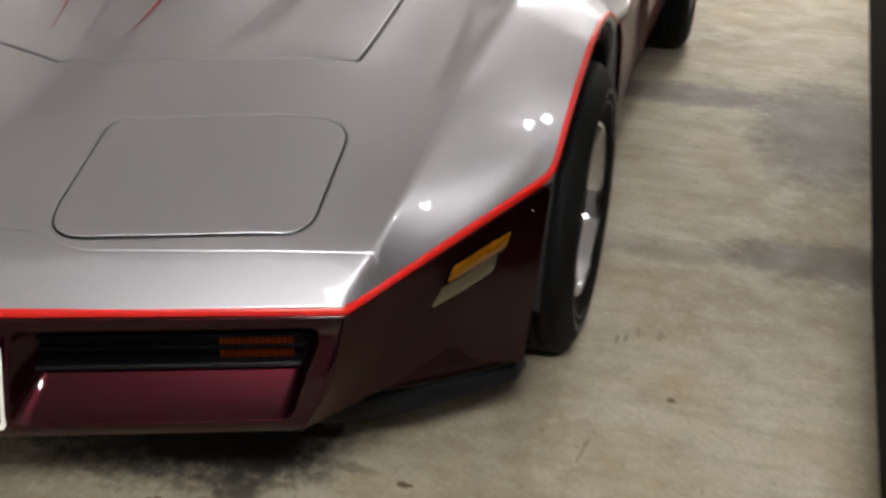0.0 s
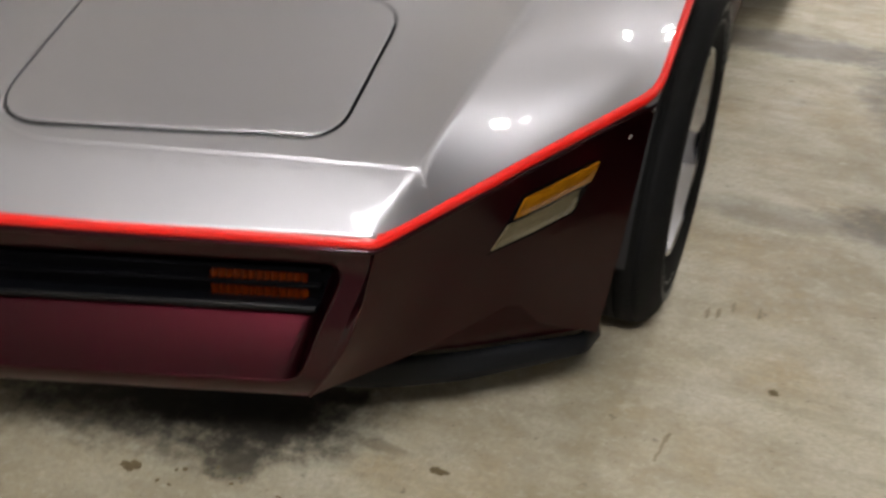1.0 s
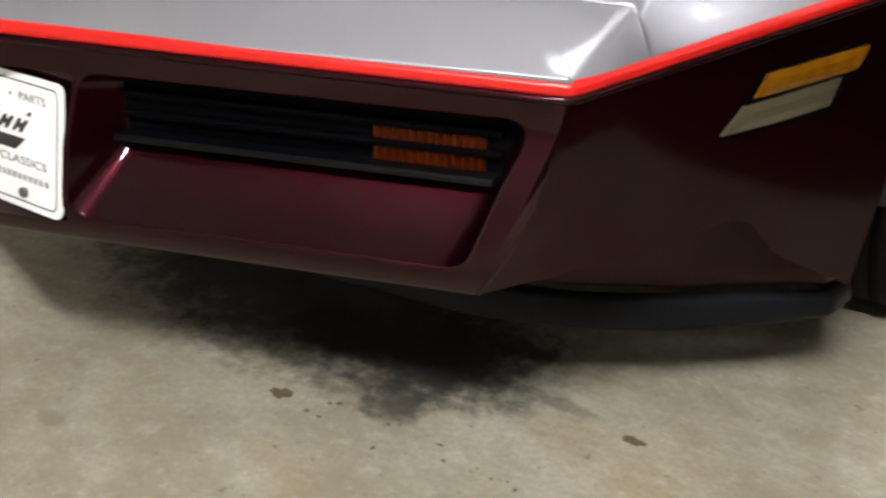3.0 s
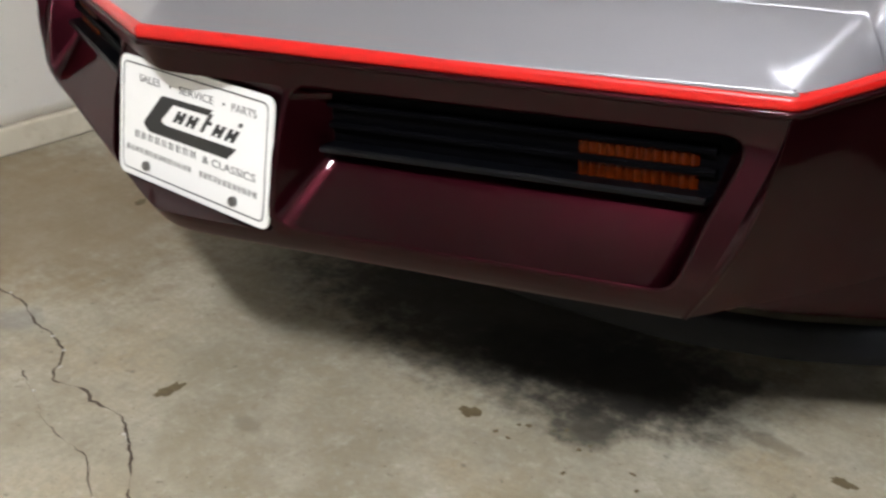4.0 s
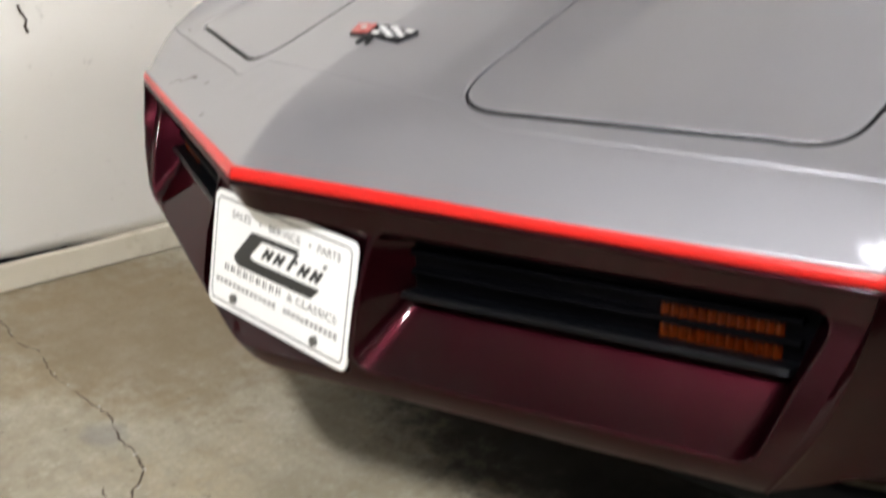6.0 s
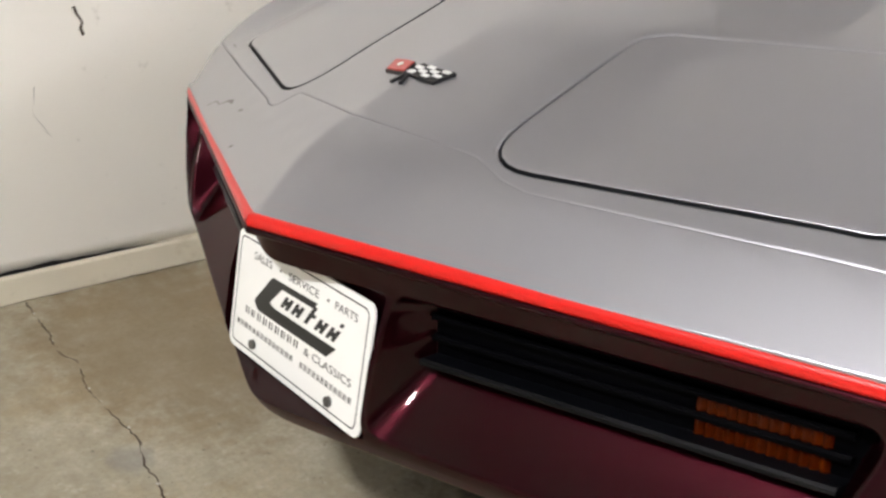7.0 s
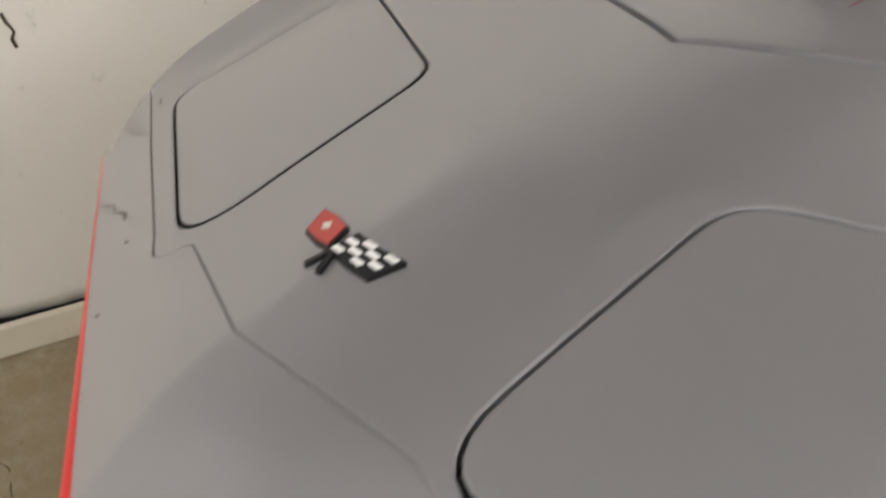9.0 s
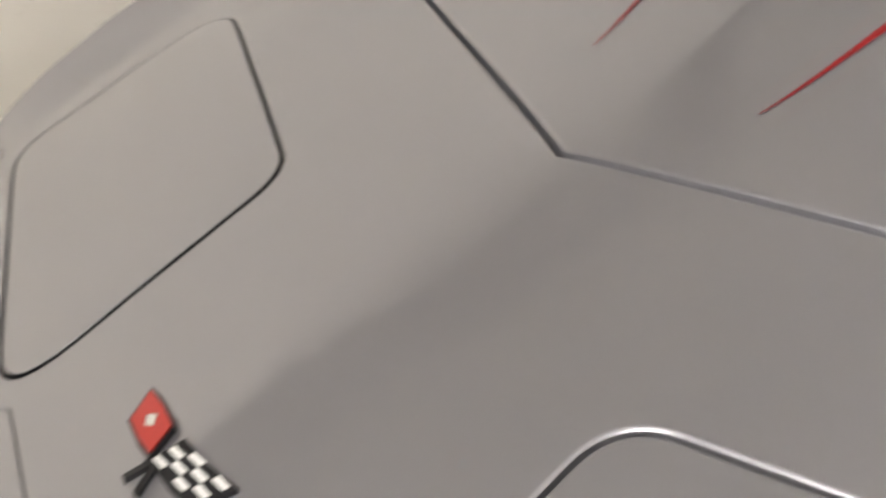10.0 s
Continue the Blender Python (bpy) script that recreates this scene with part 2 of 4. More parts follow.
def grid_faces(nu, nv, close_u=False):
    out = []
    for i in range(nu if close_u else nu - 1):
        for j in range(nv - 1):
            a, b2 = i * nv + j, ((i + 1) % nu) * nv + j
            out.append((a, b2, b2 + 1, a + 1))
    return out


def lathe(profile, n=48):
    """profile: (radius, x) pairs; spins round the x axis."""
    v = []
    for i in range(n):
        a = 2 * math.pi * i / n
        v += [(x, r * math.cos(a), r * math.sin(a)) for r, x in profile]
    return v, grid_faces(n, len(profile), True)


def smoothstep(t):
    t = np.clip(t, 0, 1)
    return t * t * (3 - 2 * t)


def dense(poly, step, closed=True):
    """Sample a polyline at about this step."""
    out = []
    n = len(poly)
    for i in range(n if closed else n - 1):
        a, b2 = np.array(poly[i], float), np.array(poly[(i + 1) % n], float)
        k = max(1, int(np.linalg.norm(b2 - a) / step + 0.5))
        out += [a + (b2 - a) * j / k for j in range(k)]
    if not closed:
        out.append(np.array(poly[-1], float))
    return np.array(out)


def rounded(poly, radius, seg=6, closed=True):
    """Round the corners of a polyline."""
    out = []
    n = len(poly)
    radius = radius if isinstance(radius, (list, tuple)) else [radius] * n
    for i in range(n):
        p = np.array(poly[i], float)
        if not closed and i in (0, n - 1) or radius[i] <= 0:
            out.append(p)
            continue
        a, c = np.array(poly[i - 1], float), np.array(poly[(i + 1) % n], float)
        u, w = (a - p) / np.linalg.norm(a - p), (c - p) / np.linalg.norm(c - p)
        half = math.acos(max(-1, min(1, float(u @ w)))) / 2
        d = min(radius[i] / math.tan(half), 0.45 * np.linalg.norm(a - p), 0.45 * np.linalg.norm(c - p))
        for k in range(seg + 1):
            t = k / seg
            out.append((p + u * d) * (1 - t) ** 2 + p * 2 * t * (1 - t) + (p + w * d) * t * t)
    return out


def area2(p):
    p = np.asarray(p)
    q = np.roll(p, -1, 0)
    return float((p[:, 0] * q[:, 1] - q[:, 0] * p[:, 1]).sum()) / 2


def inset(poly, d):
    """Move a closed outline towards its inside by d (outwards: minus)."""
    p = np.asarray(poly, float)
    if area2(p) < 0:
        p = p[::-1]
    e1, e2 = p - np.roll(p, 1, 0), np.roll(p, -1, 0) - p
    e1 /= np.linalg.norm(e1, axis=1)[:, None] + 1e-12
    e2 /= np.linalg.norm(e2, axis=1)[:, None] + 1e-12
    n = np.stack([-(e1 + e2)[:, 1], (e1 + e2)[:, 0]], 1)
    n /= np.linalg.norm(n, axis=1)[:, None] + 1e-12
    cosv = np.clip((n * np.stack([-e1[:, 1], e1[:, 0]], 1)).sum(1), 0.4, 1)
    return p + n * (d / cosv)[:, None]


def inside(poly, pts):
    poly, pts = np.asarray(poly), np.asarray(pts)
    x, y = pts[:, 0], pts[:, 1]
    res = np.zeros(len(pts), bool)
    for (x1, y1), (x2, y2) in zip(poly, np.roll(poly, -1, 0)):
        c = (y1 > y) != (y2 > y)
        if c.any():
            xi = (x2 - x1) * (y - y1) / (y2 - y1 + 1e-18) + x1
            res ^= c & (x < xi)
    return res


def curve_distance(poly, pts, closed=True):
    p = np.asarray(poly)
    q = np.roll(p, -1, 0)
    if not closed:
        p, q = p[:-1], q[:-1]
    best = np.full(len(pts), 1e9)
    for a, b2 in zip(p, q):
        d = b2 - a
        t = np.clip(((pts - a) @ d) / (d @ d + 1e-18), 0, 1)
        best = np.minimum(best, np.linalg.norm(pts - a - t[:, None] * d, axis=1))
    return best


def triangulate(loops, points):
    """Constrained triangulation of closed loops (the first is the outer one, the rest are holes) with extra points inside."""
    from mathutils.geometry import delaunay_2d_cdt
    verts, edges = [], []
    for lp in loops:
        k = len(verts)
        verts += [Vector((float(a), float(b2))) for a, b2 in lp]
        edges += [(k + i, k + (i + 1) % len(lp)) for i in range(len(lp))]
    verts += [Vector((float(a), float(b2))) for a, b2 in points]
    v, e, f, ov, oe, of = delaunay_2d_cdt(verts, edges, [], 0, 1e-6)
    return np.array([(p.x, p.y) for p in v]), [tuple(t) for t in f]


# ---- the shape of the car's upper body, as a height over the plan ----
NOSE_Y, SWEEP = 0.078, 0.343
ZS = np.array([(-0.05, 0.509), (0, 0.553), (0.072, 0.6165), (0.104, 0.636), (0.134, 0.65), (0.22, 0.686), (0.349, 0.735), (0.532, 0.785), (0.605, 0.802), (0.95, 0.845), (1.4, 0.875), (1.8, 0.895), (2.6, 0.9)])
_s = np.linspace(-0.05, 2.6, 1326)
_z = np.interp(_s, ZS[:, 0], ZS[:, 1])


def softened(z, n):
    """A line of heights, rounded over n steps."""
    h = n // 2
    k = np.hanning(n + 2)[1:-1]
    pad = np.concatenate([2 * z[0] - z[1:h + 1][::-1], z, np.full(h, z[-1])])
    return np.convolve(pad, k / k.sum(), "valid")


# a flat panel up to the nose seam, softer curves behind it
_w = smoothstep((_s - 0.09) / 0.12)
_z = softened(_z, 13) * (1 - _w) + softened(_z, 51) * _w


def soft_line(ys, vs, width):
    """A smoothed line through knots, sampled finely."""
    q = np.arange(-0.4, 3.2, 0.005)
    v = np.interp(q, ys, vs)
    v = v + (q < ys[0]) * (q - ys[0]) * (vs[1] - vs[0]) / (ys[1] - ys[0])
    n = int(width / 0.005) | 1
    k = np.hanning(n + 2)[1:-1]
    w = np.convolve(np.pad(v, n // 2, mode="edge"), k / k.sum(), "valid")
    return lambda y: np.interp(y, q, w)


edge_x = soft_line([0.308, 0.755, 0.80, 2.0], [0.67, 0.903, 0.904, 0.904], 0.05)
edge_z = soft_line([0.308, 0.755, 0.871, 0.976, 1.123, 1.25, 1.4, 1.52, 1.62, 1.8], [0.545, 0.615, 0.668, 0.71, 0.753, 0.765, 0.742, 0.69, 0.66, 0.66], 0.05)
# the fender's sweep without the kinks of its rim
sweep_x = soft_line([0.308, 0.755, 0.80, 2.0], [0.67, 0.915, 0.918, 0.908], 0.36)
sweep_z = soft_line([0.308, 0.755, 1.123, 1.25, 1.4, 1.8], [0.545, 0.618, 0.742, 0.758, 0.742, 0.68], 0.36)
ridge_x = soft_line([0.308, 0.37, 0.45, 0.56, 0.70, 0.85, 1.0, 1.3, 2], [0.672, 0.694, 0.707, 0.717, 0.729, 0.738, 0.742, 0.741, 0.738], 0.12)
ridge_z = soft_line([0.308, 0.34, 0.37, 0.45, 0.56, 0.777, 1.105, 1.5, 2], [0.553, 0.585, 0.611, 0.653, 0.698, 0.763, 0.826, 0.85, 0.84], 0.09)


def fender_z(ax, y):
    """The fender between its crease and its rim."""
    xe, ze, xr, zr = sweep_x(y), sweep_z(y), ridge_x(y), ridge_z(y) + 0.004
    u = (xe - ax) / np.maximum(xe - xr, 0.014)
    e, c = 1.15, 0.85
    v = np.clip(u, 0, 1)
    f = e * v + (3 - 2 * e - c) * v * v + (e + c - 2) * v ** 3 + np.where(u > 1, (u - 1) * c, 0) + np.where(u < 0, u * e, 0)
    return ze + (zr - ze) * f + 0.022 * v * (1 - v) * np.sin(math.pi * np.clip((y - 0.36) / 0.62, 0, 1)) ** 2


_y = np.arange(0.3, 2.0, 0.005)
_flare = np.clip(edge_z(_y) - fender_z(edge_x(_y), _y), -0.03, 0.03) * smoothstep((_y - 0.33) / 0.05)


def rim_flare(y):
    """By how much the rim stands off the fender's sweep."""
    return np.interp(y, _y, _flare)


def body_z(x, y):
    x, y = np.asarray(x, float), np.asarray(y, float)
    ax = np.abs(x)
    w = 0.004 + 0.06 * smoothstep((y - 0.3) / 0.4)
    s = y - NOSE_Y - SWEEP * (np.sqrt(ax * ax + w * w) - w)
    h = np.interp(s, _s, _z)
    h = h - np.interp(y, [0.35, 0.62, 0.9, 1.2], [0, 0.018, 0.04, 0.05]) * smoothstep((ax - 0.42) / 0.18)
    h = h + 0.05 * smoothstep((y - 0.66 - 0.2 * ax) / 0.24) * (1 - smoothstep((ax - 0.10) / 0.17))
    xr, zr = ridge_x(y), ridge_z(y)
    h = h - 0.013 * np.exp(-((ax - xr + 0.075) / 0.05) ** 2) * smoothstep((y - 0.37) / 0.12)
    # the hood's surface rises to the crease, the fender falls away from it in a convex curve
    w2 = np.clip((ax - 0.50) / (xr - 0.50), 0, 1.4) ** 1.7 * smoothstep((y - 0.31) / 0.14)
    a = h * (1 - w2) + (zr + 0.004) * w2
    b2 = fender_z(ax, y) + rim_flare(y) * np.exp(-((edge_x(y) - ax) / 0.04) ** 2)
    b2 = np.where(y < 0.310, a + 1.0, b2)
    k = 0.008 + 0.010 * (1 - smoothstep((y - 0.345) / 0.09))
    m = np.clip(0.5 + 0.5 * (b2 - a) / k, 0, 1)
    return b2 * (1 - m) + a * m - k * m * (1 - m)


def body_n(x, y, e=0.002):
    dx = (body_z(x + e, y) - body_z(x - e, y)) / (2 * e)
    dy = (body_z(x, y + e) - body_z(x, y - e)) / (2 * e)
    n = np.stack([-dx, -dy, np.ones_like(dx)], -1)
    return n / np.linalg.norm(n, axis=-1, keepdims=True)


def skin(name, outer, holes, material, parent, label="", step=0.025, lift=0.0, skirt=0.014, lip=0.0034, drop=0.0017, crease=True, fine=None, outer_lip=None, ridge=False, returns=None):
    """A body panel that lies on the upper body: rounded rims, and skirts that go down into the gaps."""
    rims = [np.asarray(outer)] + [np.asarray(h) for h in holes]
    rims = [r if area2(r) > 0 else r[::-1] for r in rims]
    olip, odrop = outer_lip or (lip, drop)
    inner = [inset(rims[0], olip)] + [inset(r, -lip) for r in rims[1:]]
    lo, hi = rims[0].min(0), rims[0].max(0)
    xs = np.arange(math.ceil(lo[0] / step) * step, hi[0], step)
    if crease:
        xs = np.unique(np.round(np.concatenate([xs, [-0.03, -0.012, -0.006, 0, 0.006, 0.012, 0.03]]), 5))
        xs = xs[(xs > lo[0]) & (xs < hi[0])]
    ys = np.arange(lo[1], hi[1], step)
    gx, gy = np.meshgrid(xs, ys, indexing="ij")
    pts = np.stack([gx.ravel(), gy.ravel()], 1)
    if fine:
        (x0, y0, x1, y1), st = fine
        fx, fy = np.meshgrid(np.arange(x0, x1, st), np.arange(y0, y1, st), indexing="ij")
        fp = np.stack([fx.ravel(), fy.ravel()], 1)
        fp = np.concatenate([fp, fp * [-1, 1]])
        pts = np.concatenate([pts[(np.abs(pts[:, 0]) < x0) | (np.abs(pts[:, 0]) > x1) | (pts[:, 1] < y0) | (pts[:, 1] > y1)], fp])
    if ridge:
        line = np.array([(float(ridge_x(y)), y) for y in np.arange(0.325, 1.72, 0.009)])
        pts = pts[curve_distance(line, pts * [0, 1] + np.abs(pts) * [1, 0], False) > 0.017]
        extra = np.concatenate([line + [d, 0] for d in (-0.014, -0.007, -0.003, 0, 0.003, 0.007, 0.014)])
        pts = np.concatenate([pts, extra, extra * [-1, 1]])
    ok = inside(rims[0], pts)
    for r in rims[1:]:
        ok &= ~inside(r, pts)
    pts = pts[ok]
    far = np.ones(len(pts), bool)
    for r in rims:
        far &= curve_distance(r, pts) > lip + 0.004
    pts = pts[far]
    v, f = triangulate([*rims, *inner], pts)
    cen = np.array([(v[a] + v[b2] + v[c]) / 3 for a, b2, c in f])
    ok = inside(rims[0], cen)
    for r in rims[1:]:
        ok &= ~inside(r, cen)
    f = [t if area2(v[list(t)]) > 0 else t[::-1] for t, k in zip(f, ok) if k]
    onrim = np.zeros(len(v), bool)
    tilt = np.zeros((len(v), 2))
    ids = []
    for i, r in enumerate(rims):
        e1 = np.roll(r, -1, 0) - np.roll(r, 1, 0)
        out = np.stack([e1[:, 1], -e1[:, 0]], 1) * (1 if i == 0 else -1)
        out /= np.linalg.norm(out, axis=1)[:, None] + 1e-12
        idx = [int(np.argmin(((v - p) ** 2).sum(1))) for p in r]
        onrim[idx] = True
        tilt[idx] = out
        ids.append((idx, out, i))
    depth = np.zeros(len(v))
    for idx, out, i in ids:
        depth[idx] = odrop if i == 0 else drop
        if i == 0:
            tilt[idx] *= min(1.0, odrop / 0.0010)
    z = body_z(v[:, 0], v[:, 1]) + lift - depth
    n = body_n(v[:, 0], v[:, 1])
    n[:, :2] += tilt * 0.9
    n /= np.linalg.norm(n, axis=1)[:, None]
    verts = [(*p, h) for p, h in zip(v, z)]
    norms = [tuple(q) for q in n]
    top = len(f)
    dark = []
    for idx, out, i in ids:
        k = len(verts)
        m = len(idx)
        for j, q in enumerate(idx):
            verts += [verts[q], (verts[q][0], verts[q][1], verts[q][2] - skirt)]
            norms += [(*out[j], 0.15)] * 2
        for j in range(m):
            a, b2 = k + 2 * j, k + 2 * ((j + 1) % m)
            f.append((a, a + 1, b2 + 1, b2) if i == 0 else (a, b2, b2 + 1, a + 1))
            dark.append(returns is not None and i in returns)
    ob = mesh_ob(name, verts, f, material, parent, label, norms)
    if returns is not None:
        # gap shade as colour: the returns of these rims painted black
        ob.data.materials.append(RUBBER)
        for q, k in enumerate(dark):
            ob.data.polygons[top + q].material_index = int(k)
    return ob


def mirror(poly):
    return [(-p[0], p[1]) for p in poly][::-1]


def ribbon(name, path, width, material, parent, label="", lift=0.0012):
    """A painted stripe on the body: path of (x, y), width at each point."""
    p = np.asarray(path, float)
    d = np.gradient(p, axis=0)
    d /= np.linalg.norm(d, axis=1)[:, None]
    s = np.stack([-d[:, 1], d[:, 0]], 1)
    verts, norms = [], []
    for q, o, w in zip(p, s, width):
        for k in (-0.5, 0.5):
            r = q + o * w * k
            verts.append((*r, float(body_z(r[0], r[1])) + lift))
            norms.append(tuple(body_n(np.array(r[0]), np.array(r[1]))))
    faces = [(2 * i, 2 * i + 2, 2 * i + 3, 2 * i + 1) for i in range(len(p) - 1)]
    return mesh_ob(name, verts, faces, material, parent, label, norms)


# ---- the garage ----
WX = -1.262
part("floor", box_bm((WX - 0.15, -4.0, -0.2), (8.0, 9.0, 0.0)), CONCRETE, None)
floor = bpy.data.objects["floor"]
tagged(floor, "stained grey-brown concrete garage floor with cracks", "floor", kind="structure")


def wall(name, lo, hi, label, paint=None):
    ob = part(name, box_bm(lo, hi), paint or GREY_WALL, None)
    return tagged(ob, label, "wall", kind="structure")


# side wall by the car, with a slightly wavy lower edge above the trim board
nu, nv = 90, 30
verts = []
for i in range(nu):
    y = -4.0 + 13.0 * i / (nu - 1)
    for j in range(nv):
        z = 0.066 + (CEILING - 0.066) * (j / (nv - 1)) ** 1.5
        verts.append((WX - 0.004 * math.sin(y * 2.7 + 1.2) * math.exp(-z * 4), y, z))
side = mesh_ob("wall_west", verts, grid_faces(nu, nv), WALL, None, smooth=True)
sol = side.modifiers.new("thick", "SOLIDIFY")
sol.thickness, sol.offset = 0.12, -1
tagged(side, "scuffed white painted garage wall", "wall", kind="structure")
wall("wall_south", (WX - 0.15, -4.15, 0), (8.0, -4.0, CEILING), "plain grey garage wall")
wall("wall_north", (WX - 0.15, 9.0, 0), (8.0, 9.15, CEILING), "plain white garage wall", CEIL)
wall("wall_east", (8.0, -4.0, 0), (8.15, 9.0, CEILING), "plain white garage wall", CEIL)
tagged(part("ceiling", box_bm((WX - 0.15, -4.15, CEILING), (8.15, 9.15, CEILING + 0.15)), CEIL, None), "plain white garage ceiling", "ceiling", kind="structure")
# added unseen bar: gives the hood a dark band to reflect
tagged(part("mirrored_band", box_bm((WX, -4.0, 2.42), (WX + 0.14, 9.0, 2.84)), MIRRORED_BAND, None, bevel=0.005), "added dark bar high on the wall, for the band mirrored in the hood", "beam", kind="structure")
board = bmesh.new()
box_bm((WX - 0.05, -4.0, 0.0), (WX + 0.018, 9.0, 0.064), board)
tagged(part("baseboard", board, WHITE_TRIM, None, bevel=0.006), "cream white painted wooden trim board at the foot of the wall", "baseboard", kind="structure")
# dark slit between board and wall where the wall lifts away
verts = []
for i in range(40):
    y = -0.6 + 1.09 * i / 39
    h = 0.012 * min(1.0, (39 - i) / 9) * (0.75 + 0.25 * math.sin(i * 1.7) * math.sin(i * 0.6))
    verts += [(WX + 0.0045, y, 0.0645), (WX + 0.0045, y, 0.0645 + max(h, 0.0002))]
mesh_ob("gap", verts, grid_faces(40, 2), BLACK, side, "dark open joint above the trim board")


def crack(name, path, width, parent, material, z=0.0012, plane="xy", at=0.0):
    """A jagged crack: a thin uneven ribbon along a path."""
    p = dense(path, 0.012, False)
    rnd = random.Random(len(path) * 7 + 3)
    p = p + np.array([[rnd.uniform(-1, 1) * 0.0025, rnd.uniform(-1, 1) * 0.0025] for _ in p])
    d = np.gradient(p, axis=0)
    d /= np.linalg.norm(d, axis=1)[:, None]
    s = np.stack([-d[:, 1], d[:, 0]], 1)
    verts = []
    for i, (q, o) in enumerate(zip(p, s)):
        if i % 3 == 0:
            run = rnd.choice((0.12, 0.3, 0.8, 1.0, 1.35))
        w = width * run * rnd.uniform(0.6, 1.2)
        for k in (-0.5, 0.5):
            r = q + o * w * k
            verts.append((r[0], r[1], z) if plane == "xy" else (at, r[0], r[1]))
    return mesh_ob(name, verts, [f if plane == "xy" else f[::-1] for f in grid_faces(len(p), 2)], material, parent)


CRACK_A = [(-1.24, 0.138), (-1.05, 0.127), (-0.955, 0.115), (-0.9, 0.13), (-0.84, 0.122), (-0.75, 0.106), (-0.65, 0.113), (-0.55, 0.117), (-0.455, 0.092), (-0.42, 0.097), (-0.35, 0.078), (-0.325, 0.062), (-0.305, 0.035), (-0.285, 0.026), (-0.22, 0.043), (-0.195, 0.033), (-0.135, 0.04), (-0.105, 0.034), (-0.08, 0.021), (-0.04, 0.003), (0.05, -0.06)]
CRACK_B = [(-0.345, 0.008), (-0.335, 0.005), (-0.285, -0.01), (-0.225, -0.027), (-0.207, -0.035), (-0.15, -0.041), (-0.08, -0.041), (0.0, -0.08)]
crack("crack", CRACK_A, 0.0034, floor, CRACK)
crack("crack", CRACK_B, 0.002, floor, CRACK)
crack("crack", [(-1.0, -0.3), (-0.92, -0.22), (-0.85, -0.24), (-0.74, -0.16)], 0.003, floor, CRACK)
crack("crack", [(0.322, 0.615), (0.327, 0.600), (0.337, 0.583), (0.333, 0.570), (0.338, 0.553)], 0.0055, side, CRACK, plane="yz", at=WX + 0.003)
crack("crack", [(0.221, 0.46), (0.217, 0.43), (0.214, 0.398), (0.232, 0.372), (0.244, 0.35)], 0.0009, side, SCUFF, plane="yz", at=WX + 0.003)


def chips(path, n, seed):
    """Pale crumbs broken from the edges of a crack."""
    r2 = random.Random(seed)
    p = dense(path, 0.01, False)
    for _ in range(n):
        x, y = p[r2.randrange(len(p))]
        x, y, k = x + r2.uniform(-0.006, 0.006), y + r2.uniform(-0.006, 0.006), r2.uniform(0.0012, 0.0032)
        bm = bmesh.new()
        bmesh.ops.create_icosphere(bm, subdivisions=1, radius=k)
        for v in bm.verts:
            v.co = Vector((x, y, k * 0.3)) + Vector((v.co.x * r2.uniform(0.7, 1.8), v.co.y * r2.uniform(0.7, 1.5), v.co.z * 0.5))
        part("concrete_chip", bm, CHIP, floor)


def blot(name, x, y, rx, ry, parent, material, seed):
    """A thin irregular patch of dried dirt on the floor."""
    rnd = random.Random(seed)
    verts = [(x, y, 0.0022)]
    n = 18
    for i in range(n):
        a = 2 * math.pi * i / n
        k = rnd.uniform(0.6, 1.15)
        verts.append((x + rx * k * math.cos(a), y + ry * k * math.sin(a), 0.0012))
    return mesh_ob(name, verts, [(0, 1 + i, 1 + (i + 1) % n) for i in range(n)], material, parent, smooth=True)


chips(CRACK_A, 12, 5)
chips(CRACK_B, 2, 6)
chips([(0.75, 0.90), (0.80, 0.94)], 2, 7)
blot("dirt_patch", -0.132, 0.125, 0.013, 0.029, floor, DIRT, 3)
blot("dirt_patch", -0.77, 0.485, 0.014, 0.018, floor, DIRT, 4)
blot("dirt_patch", 0.231, 0.364, 0.018, 0.014, floor, DIRT, 5)
blot("dirt_patch", 0.68, 0.55, 0.018, 0.010, floor, DIRT, 6)
blot("dirt_patch", 1.157, 0.988, 0.012, 0.012, floor, DIRT, 7)
# tyre scuffs on the concrete
for i, (x, y) in enumerate(((1.006, 1.202), (1.027, 1.211), (1.052, 1.245), (1.105, 1.243))):
    blot("tyre_scuff", x, y, 0.005, 0.024, floor, SMUDGE, 40 + i)
crack("scuff", [(1.006, 0.797), (1.0, 0.755), (0.992, 0.716)], 0.006, floor, SMUDGE)
rnd = random.Random(8)
for i in range(14):
    blot("dirt_patch", rnd.uniform(0.28, 0.62), rnd.uniform(0.33, 0.42), rnd.uniform(0.002, 0.006), rnd.uniform(0.002, 0.005), floor, DIRT, 20 + i)


